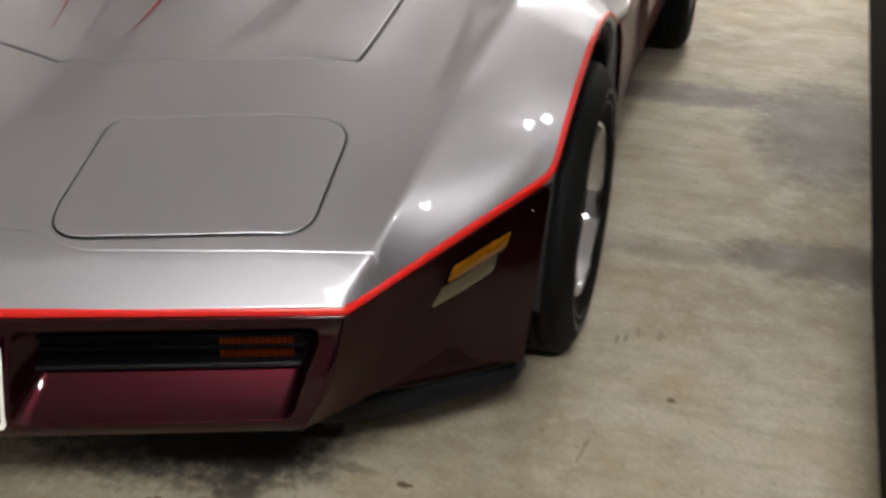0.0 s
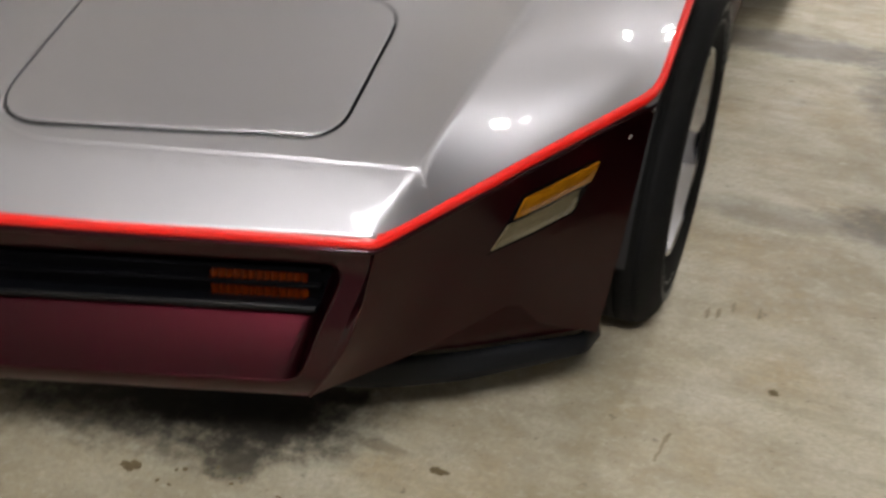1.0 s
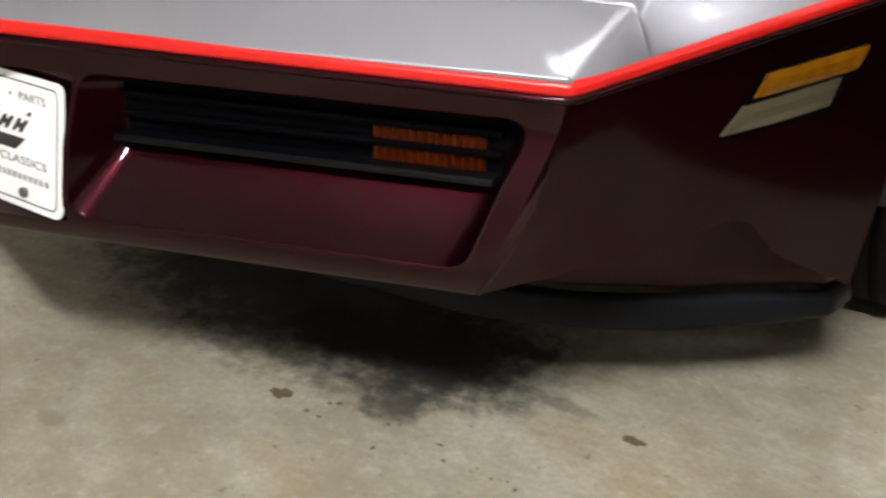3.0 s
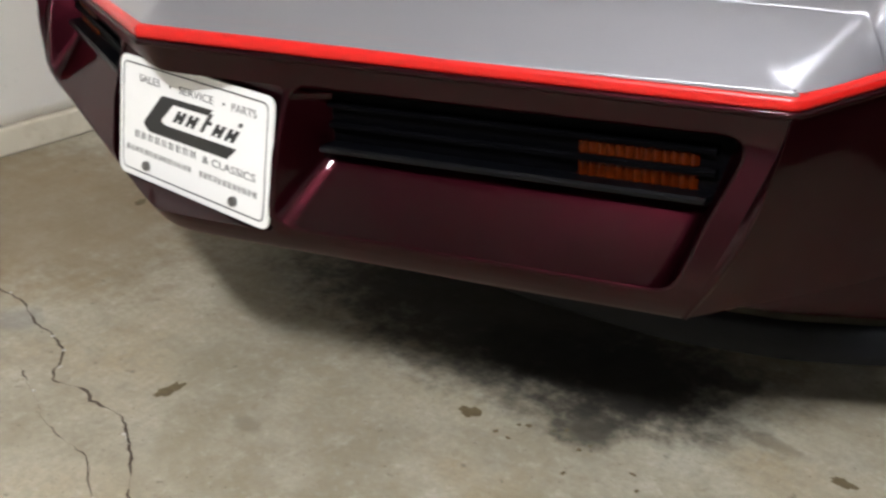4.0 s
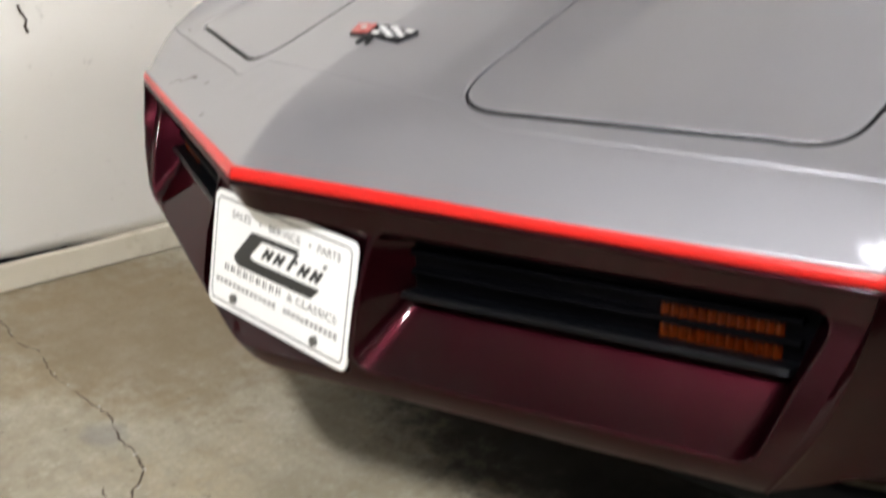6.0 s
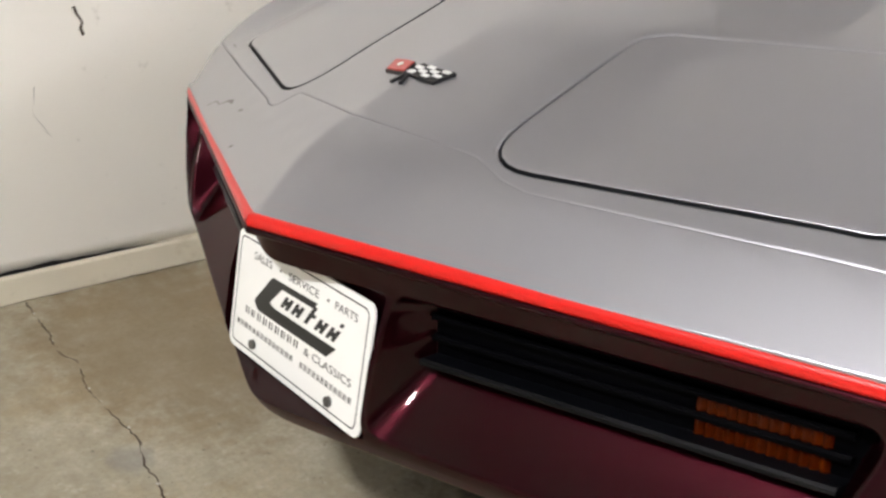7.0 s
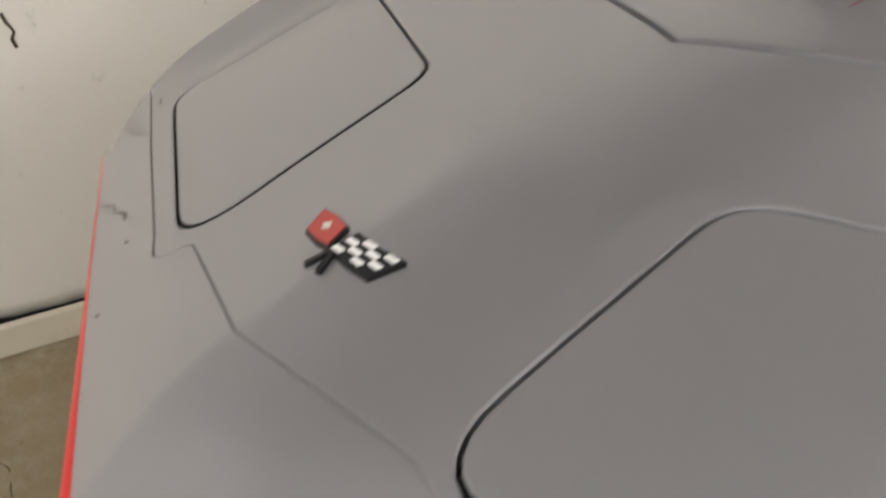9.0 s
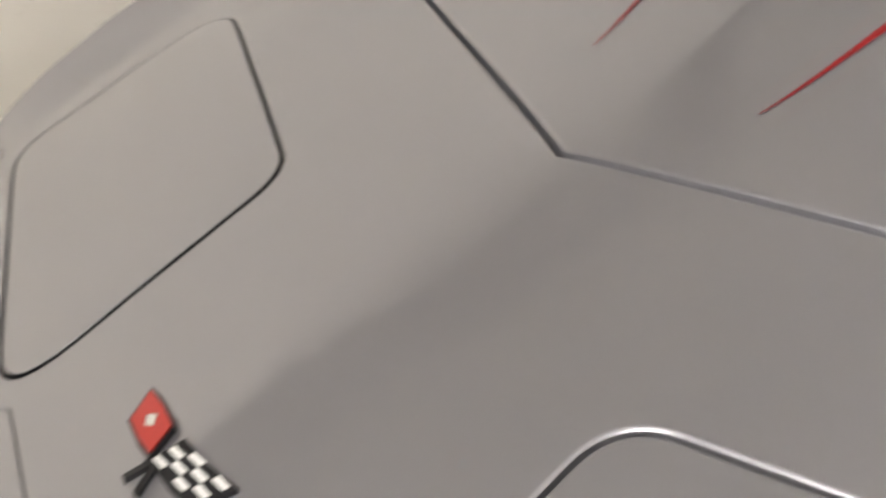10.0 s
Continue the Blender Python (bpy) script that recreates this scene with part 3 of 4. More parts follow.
def light_fixture(x, y, turn, strength, reach):
    t = thing("ceiling_light", "white fluorescent batten light hung from the ceiling", "ceiling light", group="ceiling lights")
    t.matrix_world = pose(x, y, LAMP_Z, 0, 0, turn)
    glow = glow_material(strength)
    part("housing", box_bm((-reach - 0.03, -0.03, -0.06), (reach + 0.03, 0.03, 0.0)), HOUSING, t, bevel=0.008)
    if reach < 1:
        # added wing over the tubes: blocks uplight so shadows stay deep
        wing = [(-0.090, -0.060), (-0.04, -0.052), (0.04, -0.052), (0.090, -0.060), (0.091, -0.055), (0.042, -0.047), (-0.042, -0.047), (-0.091, -0.055)]
        v = [(x0, a, b2) for x0 in (-reach - 0.03, reach + 0.03) for a, b2 in wing]
        mesh_ob("uplight_blocker", v, [(i, (i + 1) % 8, 8 + (i + 1) % 8, 8 + i) for i in range(8)] + [tuple(range(8)), tuple(range(15, 7, -1))], HOUSING, t, "added white wing that keeps the tubes' light off the ceiling")
    for k in (-0.6 * reach, 0.6 * reach):
        rod = lathe([(0.0, 0.0), (0.004, 0.0), (0.004, CEILING - LAMP_Z), (0.0, CEILING - LAMP_Z)], 8)
        mesh_ob("hanger", [(k + b2, c, a) for a, b2, c in rod[0]], rod[1], HOUSING, t, "thin steel hanger rod")
    for k in (-0.055, 0.055):
        v, f = lathe([(0.0, -reach), (0.019, -reach), (0.019, reach), (0.0, reach)], 10)
        mesh_ob("tube", [(a, b2 + k, c - 0.08) for a, b2, c in v], f, glow, t, "glowing fluorescent tube", smooth=True)


for lx, ly, turn, glow, reach in LAMPS:
    light_fixture(lx, ly, turn, glow, reach)


# ---- the sports car ----
car = thing("sports_car", "silver over dark claret sports car with a red pinstripe", "car")

# outlines in plan, left half, from the middle outwards
SEAM = [(0, 0.212), (0.165, 0.2435), (0.182, 0.2455), (0.202, 0.2440), (0.230, 0.2405), (0.264, 0.2440), (0.388, 0.284), (0.513, 0.325), (0.639, 0.366), (0.690, 0.378), (0.712, 0.389)]
SEAM_R = [(0, 0.212), (-0.170, 0.2455), (-0.181, 0.241), (-0.190, 0.232), (-0.199, 0.2255), (-0.210, 0.2235), (-0.226, 0.227), (-0.25, 0.237), (-0.48, 0.312), (-0.65, 0.37), (-0.694, 0.385), (-0.712, 0.389)]
DOOR = rounded([(0.186, 0.238), (0.584, 0.378), (0.570, 0.632), (0.181, 0.490)], [0.05, 0.06, 0.05, 0.05], 7)
HOOD = [(0, 0.607), (0.47, 0.768), (0.515, 0.80), (0.515, 0.85), (0.50, 1.15), (0.50, 1.72)]
hood_l = rounded(HOOD, [0, 0.05, 0.03, 0.03, 0, 0], 5, closed=False)
edge = rounded([(0, NOSE_Y), (0.67, 0.308), (0.903, 0.755), (0.903, 1.75)], [0, 0.022, 0.02, 0], 6, closed=False)


GAP, DOOR_GAP = 0.0030, 0.0020
seam_y = SEAM[-1][1]
front_edge = [tuple(p) for p in edge if p[1] < seam_y - 0.004 or p[0] < 0.66] + [SEAM[-1]]
cover = [(-x, y) for x, y in front_edge[::-1][:-1]] + front_edge + [tuple(p) for p in SEAM[::-1][1:]] + SEAM_R[1:-1]
cover = dense(cover, 0.012)
back_edge = [SEAM[-1]] + [tuple(p) for p in edge if p[1] > seam_y + 0.004]
shell = [tuple(p) for p in SEAM] + back_edge[1:] + [(-x, y) for x, y in back_edge[1:][::-1]] + SEAM_R[1:][::-1]
shell = dense(shell, 0.015)
hood_full = dense([tuple(p) for p in hood_l] + [(-p[0], p[1]) for p in hood_l[1:][::-1]], 0.015)
door_l = dense(DOOR, 0.012)
door_r = dense(mirror(DOOR), 0.012)
fine_box = ((0.60, 0.25, 0.74, 0.46), 0.008)


def seam_gap(poly):
    """Half the gap between nose and fenders, which closes up beside the left headlight."""
    wide, thin = np.asarray(inset(poly, 0.0008)), np.asarray(inset(poly, 0.0002))
    k = smoothstep((thin[:, :1] - 0.165) / 0.02)
    return wide * (1 - k) + thin * k


skin("bumper_cover", seam_gap(cover), [], SILVER, car, "silver painted nose panel above the red stripe", 0.02, fine=fine_box, lip=0.0016, drop=0.0004, ridge=True, skirt=0.010)
skin("front_shell", seam_gap(shell), [inset(hood_full, -GAP), inset(door_l, -DOOR_GAP), inset(door_r, -DOOR_GAP)], SILVER, car, "silver front fenders and nose", 0.022, fine=fine_box, outer_lip=(0.0024, 0.0008), ridge=True)
skin("hood", inset(hood_full, GAP), [], SILVER, car, "silver hood with a raised centre")
skin("headlight_door", inset(door_l, DOOR_GAP), [], SILVER, car, "closed flush headlight door", 0.02, crease=False, lip=0.0024, drop=0.0010, returns=(0,))
skin("headlight_door", inset(door_r, DOOR_GAP), [], SILVER, car, "closed flush headlight door", 0.02, crease=False, lip=0.0024, drop=0.0010, returns=(0,))
# dark structure under the panel gaps
skin("inner_panel", inset(dense([(-0.6, 0.33), (-0.03, 0.15), (0.03, 0.15), (0.6, 0.33), (0.66, 0.5), (0.66, 1.7), (-0.66, 1.7), (-0.66, 0.5)], 0.03), 0.001), [], BLACK, car, "", 0.03, lift=-0.016, skirt=0.01)

# red pinstripe along the edge of the nose, up and over the wheel arch
ARCH = [(0.755, 0.615), (0.871, 0.668), (0.976, 0.71), (1.123, 0.753), (1.25, 0.765), (1.36, 0.75), (1.44, 0.722), (1.52, 0.68)]


def pinstripe(sign):
    pts = [tuple(p) for p in dense([tuple(q) for q in edge if q[1] <= 0.78], 0.012, False)]
    path = [(x, y, float(edge_z(np.array(y))) if y > 0.308 else 0.555 - 0.010 * y / 0.308) for x, y in pts]
    tail = dense([p for p in ARCH], 0.015, False)
    path = [p for p in path if p[1] < 0.745] + [(0.904, float(y), float(z)) for y, z in tail]
    p = np.array(path)
    for _ in range(5):
        p[1:-1] = (p[:-2] + 2 * p[1:-1] + p[2:]) / 4
    d = np.gradient(p, axis=0)
    out = np.stack([d[:, 1], -d[:, 0], np.zeros(len(p))], 1)
    out /= np.linalg.norm(out, axis=1)[:, None] + 1e-9
    prof = [(-0.006, 0.0070), (-0.002, 0.0066), (0.0018, 0.0045), (0.0034, 0.001), (0.0034, -0.004), (0.002, -0.0075), (-0.004, -0.0080)]
    verts = []
    for q, o in zip(p, out):
        for u, w in prof:
            verts.append((sign * (q[0] + o[0] * u), q[1] + o[1] * u, q[2] + w))
    f = grid_faces(len(p), len(prof))
    mesh_ob("pinstripe", verts, f if sign > 0 else [k[::-1] for k in f], RED, car, "bright red edge stripe", smooth=True)
    # rounded lip of the bumper just below the stripe
    q = p[p[:, 1] < 0.74]
    o2 = out[:len(q)]
    verts = []
    for c, o in zip(q, o2):
        for k in range(9):
            a = math.pi * (0.62 - 1.25 * k / 8)
            verts.append((sign * (c[0] + o[0] * (0.0005 + 0.0042 * math.cos(a))), c[1] + o[1] * (0.0005 + 0.0042 * math.cos(a)), c[2] - 0.0115 + 0.0042 * math.sin(a)))
    f = grid_faces(len(q), 9)
    mesh_ob("bumper_lip", verts, f if sign > 0 else [k[::-1] for k in f], CLARET, car, "rounded claret lip below the stripe", smooth=True)


pinstripe(1)
pinstripe(-1)

# scuffs on the paint of the nose
def paint_scuff(path, w):
    p = dense(path, 0.004, False)
    rnd2 = random.Random(len(p))
    ribbon("paint_scuff", [(a + rnd2.uniform(-1, 1) * 0.0012, b2 + rnd2.uniform(-1, 1) * 0.0012) for a, b2 in p], [w * rnd2.uniform(0.2, 1.2) for _ in p], SCUFF, car, lift=0.0008)


paint_scuff([(-0.470, 0.252), (-0.446, 0.254), (-0.420, 0.247), (-0.395, 0.249), (-0.365, 0.242)], 0.0022)
paint_scuff([(-0.405, 0.247), (-0.385, 0.249), (-0.367, 0.244)], 0.004)
paint_scuff([(-0.315, 0.228), (-0.303, 0.226)], 0.005)
paint_scuff([(-0.236, 0.173), (-0.226, 0.1715)], 0.005)
paint_scuff([(-0.622, 0.374), (-0.590, 0.362)], 0.003)

# red blade stripes on the hood
for sgn in (1, -1):
    ys = np.linspace(0, 1, 40)
    path = [(sgn * (0.080 + 0.17 * 0.9 * t), 0.711 + 0.9 * t) for t in ys]
    ribbon("hood_stripe", path, [0.001 + 0.014 * min(1, t * 3.0) for t in ys], CRIMSON, car, "thin red blade stripe")

# crossed flags badge
badge = part("flag_badge", box_bm((-0.010, 0.288, float(body_z(-0.005, 0.2905)) - 0.002), (0.0, 0.293, float(body_z(-0.005, 0.2905)) + 0.003)), BLACK, car, "enamel crossed racing flags badge")


def badge_plate(name, quad, material, lift, thick=0.003):
    top = [(x, y, float(body_z(x, y)) + lift) for x, y in quad]
    bm = bmesh.new()
    a = [bm.verts.new(p) for p in top]
    b2 = [bm.verts.new((p[0], p[1], p[2] - thick - 0.004)) for p in top]
    bm.faces.new(a)
    bm.faces.new(b2[::-1])
    n = len(a)
    for i in range(n):
        bm.faces.new((a[i], b2[i], b2[(i + 1) % n], a[(i + 1) % n]))
    return part(name, bm, material, badge)


red_q = [(-0.0654, 0.3178), (-0.040, 0.3165), (-0.0155, 0.3124), (-0.008, 0.2909), (-0.030, 0.2915), (-0.0538, 0.2951)]
chk_q = [(-0.0080, 0.2900), (-0.0005, 0.3122), (0.026, 0.3138), (0.0530, 0.3195), (0.0428, 0.2942), (0.018, 0.2905)]
badge_plate("flag_rim", red_q, BLACK, 0.0042)
c0 = np.mean(red_q, 0)
badge_plate("red_flag", [tuple(c0 + (np.array(q) - c0) * 0.88) for q in red_q], ENAMEL_RED, 0.0056)
badge_plate("flag_motif", [tuple(c0 + np.array(d)) for d in ((-0.007, 0.001), (0.0, 0.005), (0.007, -0.001), (0.0, -0.004))], CHROME, 0.0064)
badge_plate("flag_rim", chk_q, BLACK, 0.0040)
A0, A1, A2, A3 = [np.array(q) for q in ((-0.0058, 0.2915), (0.0008, 0.3106), (0.0500, 0.3172), (0.0406, 0.2958))]
for i in range(4):
    for j in range(4):
        if (i + j) % 2 == 0:
            def at(u, w):
                return (A0 * (1 - u) + A3 * u) * (1 - w) + (A1 * (1 - u) + A2 * u) * w
            badge_plate("white_check", [tuple(at(*q)) for q in ((i / 4 + 0.02, j / 4 + 0.02), (i / 4 + 0.02, (j + 1) / 4 - 0.02), ((i + 1) / 4 - 0.02, (j + 1) / 4 - 0.02), ((i + 1) / 4 - 0.02, j / 4 + 0.02))], ENAMEL_WHITE, 0.0052)
badge_plate("flag_pole", [(-0.008, 0.2905), (-0.003, 0.2900), (-0.0090, 0.2735), (-0.0140, 0.2740)], BLACK, 0.004)
badge_plate("flag_pole", [(-0.003, 0.2900), (0.002, 0.2905), (0.0085, 0.2755), (0.0040, 0.2740)], BLACK, 0.004)

# ---- nose below the stripe ----
def on_front(x, z, c=0.0):
    if c == 0.0:
        c = float(np.interp(z, [0.300, 0.306, 0.315, 0.33, 0.345, 0.36, 0.37, 0.43, 0.50, 0.555], [0.022, 0.010, 0.000, -0.011, -0.019, -0.023, -0.023, -0.011, 0.015, 0.0]))
    return (x, NOSE_Y + 0.003 + SWEEP * math.sqrt(x * x + 0.0004) + c, z)


def side_top(t):
    return np.array((0.67 + 0.233 * t, 0.308 + 0.447 * t, 0.545 + 0.07 * t))


def side_at(t, u, o=0.0):
    """On the fascia's side: share of its length, share of its height from the stripe down, distance outwards."""
    top = side_top(t) + [0.002, -0.001, 0.002]
    bx = np.interp(t, [0, 0.3, 0.55, 1.0], [0.594, 0.70, 0.782, 0.872])
    by = np.interp(t, [0, 0.3, 0.55, 1.0], [0.285, 0.415, 0.535, 0.712])
    bz = np.interp(t, [0, 0.3, 0.55, 0.68, 1.0], [0.315, 0.336, 0.362, 0.30, 0.225])
    g = (0.004 - 0.002 * t + 0.018 * max(0.0, 1 - t / 0.3) ** 2) * math.sin(math.pi * min(1, max(0, u)) ** 1.25) + o
    return (float(top[0] + (bx - top[0]) * u + g * 0.89), float(top[1] + (by - top[1]) * u - g * 0.45), float(top[2] + (bz - top[2]) * u))


POCKET_F = rounded([(0.166, 0.351), (0.586, 0.351), (0.628, 0.500), (0.166, 0.500)], [0.024, 0.03, 0.02, 0.016], 5)
POCKET_B = rounded([(0.188, 0.421), (0.583, 0.418), (0.606, 0.493), (0.188, 0.493)], [0.012, 0.016, 0.010, 0.010], 5)
PLATE_F = rounded([(-0.160, 0.338), (0.160, 0.338), (0.160, 0.502), (-0.160, 0.502)], 0.012, 4)


def front_fascia():
    outer = dense([(-0.604, 0.339), (-0.3, 0.332), (0, 0.330), (0.3, 0.332), (0.604, 0.339), (0.616, 0.36), (0.636, 0.42), (0.653, 0.49), (0.664, 0.541), (0.664, 0.549), (0, 0.549), (-0.664, 0.549), (-0.664, 0.541), (-0.653, 0.49), (-0.636, 0.42), (-0.616, 0.36)], 0.02)

    # matched outlines: the same corner order and the same number of points on each side
    def matched(front, back, step):
        fr, bk = [], []
        n = len(front)
        for i in range(n):
            a, b2 = np.array(front[i]), np.array(front[(i + 1) % n])
            c, d = np.array(back[i]), np.array(back[(i + 1) % n])
            k = max(1, int(np.linalg.norm(b2 - a) / step + 0.5))
            for j in range(k):
                fr.append(a + (b2 - a) * j / k)
                bk.append(c + (d - c) * j / k)
        return np.array(fr), np.array(bk)

    def widened(fr):
        """The rim's outline on the face, a rounding's width outside the well."""
        out = np.asarray(inset(fr, -1.0)) - fr
        out /= np.linalg.norm(out, axis=1)[:, None]
        if ((fr + out * 0.001 - fr.mean(0)) ** 2).sum() < ((fr - fr.mean(0)) ** 2).sum():
            out = -out
        wide = np.where(np.abs(fr[:, :1]) < 0.18, 0.0045, 0.0065)
        return fr + out * wide

    front_l, back_l = matched(POCKET_F, POCKET_B, 0.012)
    front_r, back_r = matched(mirror(POCKET_F), mirror(POCKET_B), 0.012)
    front_p, back_p = matched(PLATE_F, [tuple(np.array((0, 0.42)) + (np.array(p) - (0, 0.42)) * [0.985, 0.97]) for p in PLATE_F], 0.012)
    pl, pr, pp = widened(front_l), widened(front_r), front_p
    gx, gz = np.meshgrid(np.arange(-0.66, 0.661, 0.03), np.arange(0.315, 0.55, 0.0125), indexing="ij")
    pts = np.stack([gx.ravel(), gz.ravel()], 1)
    pts = np.concatenate([pts, [(0, z) for z in (0.51, 0.52, 0.53, 0.54)]])
    ok = inside(outer, pts)
    for r in (pl, pr, pp):
        ok &= ~inside(r, pts) & (curve_distance(r, pts) > 0.006)
    ok &= curve_distance(outer, pts) > 0.006
    v, f = triangulate([outer, pl, pr, pp], pts[ok])
    cen = np.array([(v[a] + v[b2] + v[c]) / 3 for a, b2, c in f])
    keep = inside(outer, cen) & ~inside(pl, cen) & ~inside(pr, cen) & ~inside(pp, cen)
    bm = bmesh.new()
    vs = [bm.verts.new(on_front(p[0], p[1])) for p in v]
    for t, k in zip(f, keep):
        if k:
            bm.faces.new([vs[i] for i in t])

    def key(p):
        return int(np.argmin(((v - p) ** 2).sum(1)))

    def well(hole, front, back_pts, depth):
        """A rounded rim and the walls from a hole's rim to its back outline."""
        rings = [[vs[key(p)] for p in hole]]
        if depth:
            for a in (0.35, 0.75, 1.15, math.pi / 2):
                rings.append([bm.verts.new(on_front(*(h + (f0 - h) * math.sin(a)), on_front(0.1, (h + (f0 - h) * math.sin(a))[1])[1] - on_front(0.1, 0.4, 1e-9)[1] + np.linalg.norm(f0 - h) * (1 - math.cos(a)))) for h, f0 in zip(hole, front)])
        rings.append([bm.verts.new(p) for p in back_pts])
        n = len(hole)
        for fr, bk in zip(rings, rings[1:]):
            for i in range(n):
                bm.faces.new((fr[i], bk[i], bk[(i + 1) % n], fr[(i + 1) % n]))
        return rings[-1]

    well(pl, front_l, [on_front(p[0], p[1], 0.047) for p in back_l], True)
    well(pr, front_r, [on_front(p[0], p[1], 0.047) for p in back_r], True)
    back = well(pp, front_p, [(p[0], 0.138 + 0.185 * (p[1] - 0.416), p[1]) for p in back_p], False)
    bm.faces.new(back)
    # underside lip
    low = [vs[key(p)] for p in outer if p[1] <= 0.3391 and abs(p[0]) < 0.605]
    low.sort(key=lambda q: q.co.x)
    rings = [low]
    for dz in (0.005, 0.010, 0.015, 0.020, 0.024, 0.028):
        rings.append([bm.verts.new(on_front(q.co.x * (1 - dz), q.co.z - dz)) for q in low])
    rings.append([bm.verts.new((q.co.x * 0.98, q.co.y + 0.06, q.co.z - 0.002)) for q in rings[-1]])
    for a, b2 in zip(rings, rings[1:]):
        for i in range(len(low) - 1):
            bm.faces.new((a[i], b2[i], b2[i + 1], a[i + 1]))
    bmesh.ops.remove_doubles(bm, verts=bm.verts, dist=0.0004)
    ob = part("front_fascia", bm, CLARET, car, "dark claret front fascia with two grille pockets", smooth=True)
    if sum(p.normal.y * p.area for p in ob.data.polygons) > 0:
        ob.data.flip_normals()
    return ob


fascia = front_fascia()
fascia.data.set_sharp_from_angle(angle=radians(40))

# sides of the fascia, from the nose corner back to the wheel opening
for sgn in (1, -1):
    nu, nv = 22, 14
    verts = []
    for i in range(nu):
        t = i / (nu - 1)
        for j in range(nv):
            x, y, z = side_at(t, 0.045 + 0.955 * j / (nv - 1))
            verts.append((sgn * x, y, z))
    faces = grid_faces(nu, nv)
    ob = mesh_ob("fascia_side", verts, faces if sgn < 0 else [f[::-1] for f in faces], CLARET, car, "dark claret bumper side", smooth=True)
    # rounded corner where nose and side meet
    verts = []
    for j in range(14):
        u = 0.06 + 0.94 * j / 13
        z = 0.551 - 0.236 * u
        a = np.array(on_front(float(np.interp(z, [0.315, 0.36, 0.42, 0.49, 0.541], [0.59, 0.616, 0.636, 0.653, 0.664])), z))
        b2 = np.array(side_at(0.0, u))
        for k in range(4):
            w = k / 3
            q = a * (1 - w) + b2 * w
            q[0] += 0.003 * math.sin(math.pi * w)
            q[1] -= 0.004 * math.sin(math.pi * w)
            verts.append((sgn * q[0], q[1], q[2]))
    faces = grid_faces(14, 4)
    mesh_ob("fascia_corner", verts, faces if sgn > 0 else [f[::-1] for f in faces], CLARET, car, smooth=True)

# lower valance and rubber air dam
DAM = [(0, 0.47), (0.25, 0.475), (0.45, 0.50), (0.58, 0.55), (0.68, 0.615), (0.78, 0.695), (0.842, 0.745), (0.85, 0.80)]
dam_l = dense([tuple(p) for p in rounded(DAM, [0, 0.3, 0.3, 0.2, 0.2, 0.1, 0.03, 0], 4, closed=False)], 0.03, False)
dam = np.concatenate([dam_l[1:][::-1] * [-1, 1], dam_l])
verts = []
for x, y in dam:
    low = float(np.interp(abs(x), [0.66, 0.78, 0.85], [0.0, 0.5, 1.0]))
    for z, o in ((0.194, 0.0), (0.197, -0.008), (0.185, -0.014), (0.168, -0.019), (0.150 + 0.01 * low, -0.021 + 0.01 * low), (0.147 + 0.01 * low, -0.016 + 0.01 * low), (0.165, -0.008), (0.19, 0.0)):
        k = math.hypot(x * 0.9, 0.5)
        verts.append((x - o * x / k * 0.9, y + o * 0.5 / k, z))
mesh_ob("air_dam", verts, grid_faces(len(dam), 8), RUBBER, car, "black rubber air dam under the nose", smooth=True)
verts = []
for x, y in dam:
    for z, o in ((0.203, 0.0), (0.208, -0.010), (0.235, -0.008), (0.30, 0.0), (0.37, 0.0)):
        verts.append((x * (1 - o * 0.4), y + o, z))
mesh_ob("valance", verts, grid_faces(len(dam), 5), CLARET, car, "dark claret lower valance", smooth=True)

# grille louvres and turn signals in the pockets
for sgn in (1, -1):
    verts = [on_front(sgn * x, z, 0.048) for x, z in POCKET_B]
    n = len(verts)
    mesh_ob("grille_backing", verts, [tuple(range(n))] if sgn > 0 else [tuple(range(n))[::-1]], GRILLE, car, "black grille backing")
    for z, c0 in ((0.431, 0.022), (0.455, 0.038), (0.478, 0.038)):
        bm = bmesh.new()
        rows = []
        for x in (0.190, 0.590):
            rows.append([bm.verts.new(on_front(sgn * x, z + dz, c)) for dz, c in ((0.001, c0), (0.0035, c0 + 0.003), (0.0035, 0.046), (-0.0035, 0.046), (-0.0045, c0 + 0.005), (-0.003, c0))])
        for i in range(6):
            bm.faces.new((rows[0][i], rows[0][(i + 1) % 6], rows[1][(i + 1) % 6], rows[1][i]))
        bm.faces.new(rows[0])
        bm.faces.new(rows[1][::-1])
        part("louvre", bm, BAR if c0 < 0.03 else GRILLE, car, "satin black grille bar" if c0 < 0.03 else "black grille louvre")
    # fluted amber lens behind the louvres
    verts = []
    nx = 121
    for i in range(nx):
        x = 0.457 + 0.115 * i / (nx - 1)
        rib = 0.0035 * abs(math.sin(math.pi * 13 * i / (nx - 1)))
        for z in (0.430, 0.451, 0.453, 0.472):
            verts.append(on_front(sgn * x, z, 0.046 - rib))
    f = grid_faces(nx, 4)
    mesh_ob("turn_signal", verts, f if sgn > 0 else [q[::-1] for q in f], AMBER_DEEP, car, "amber fluted turn signal behind the grille", smooth=False)

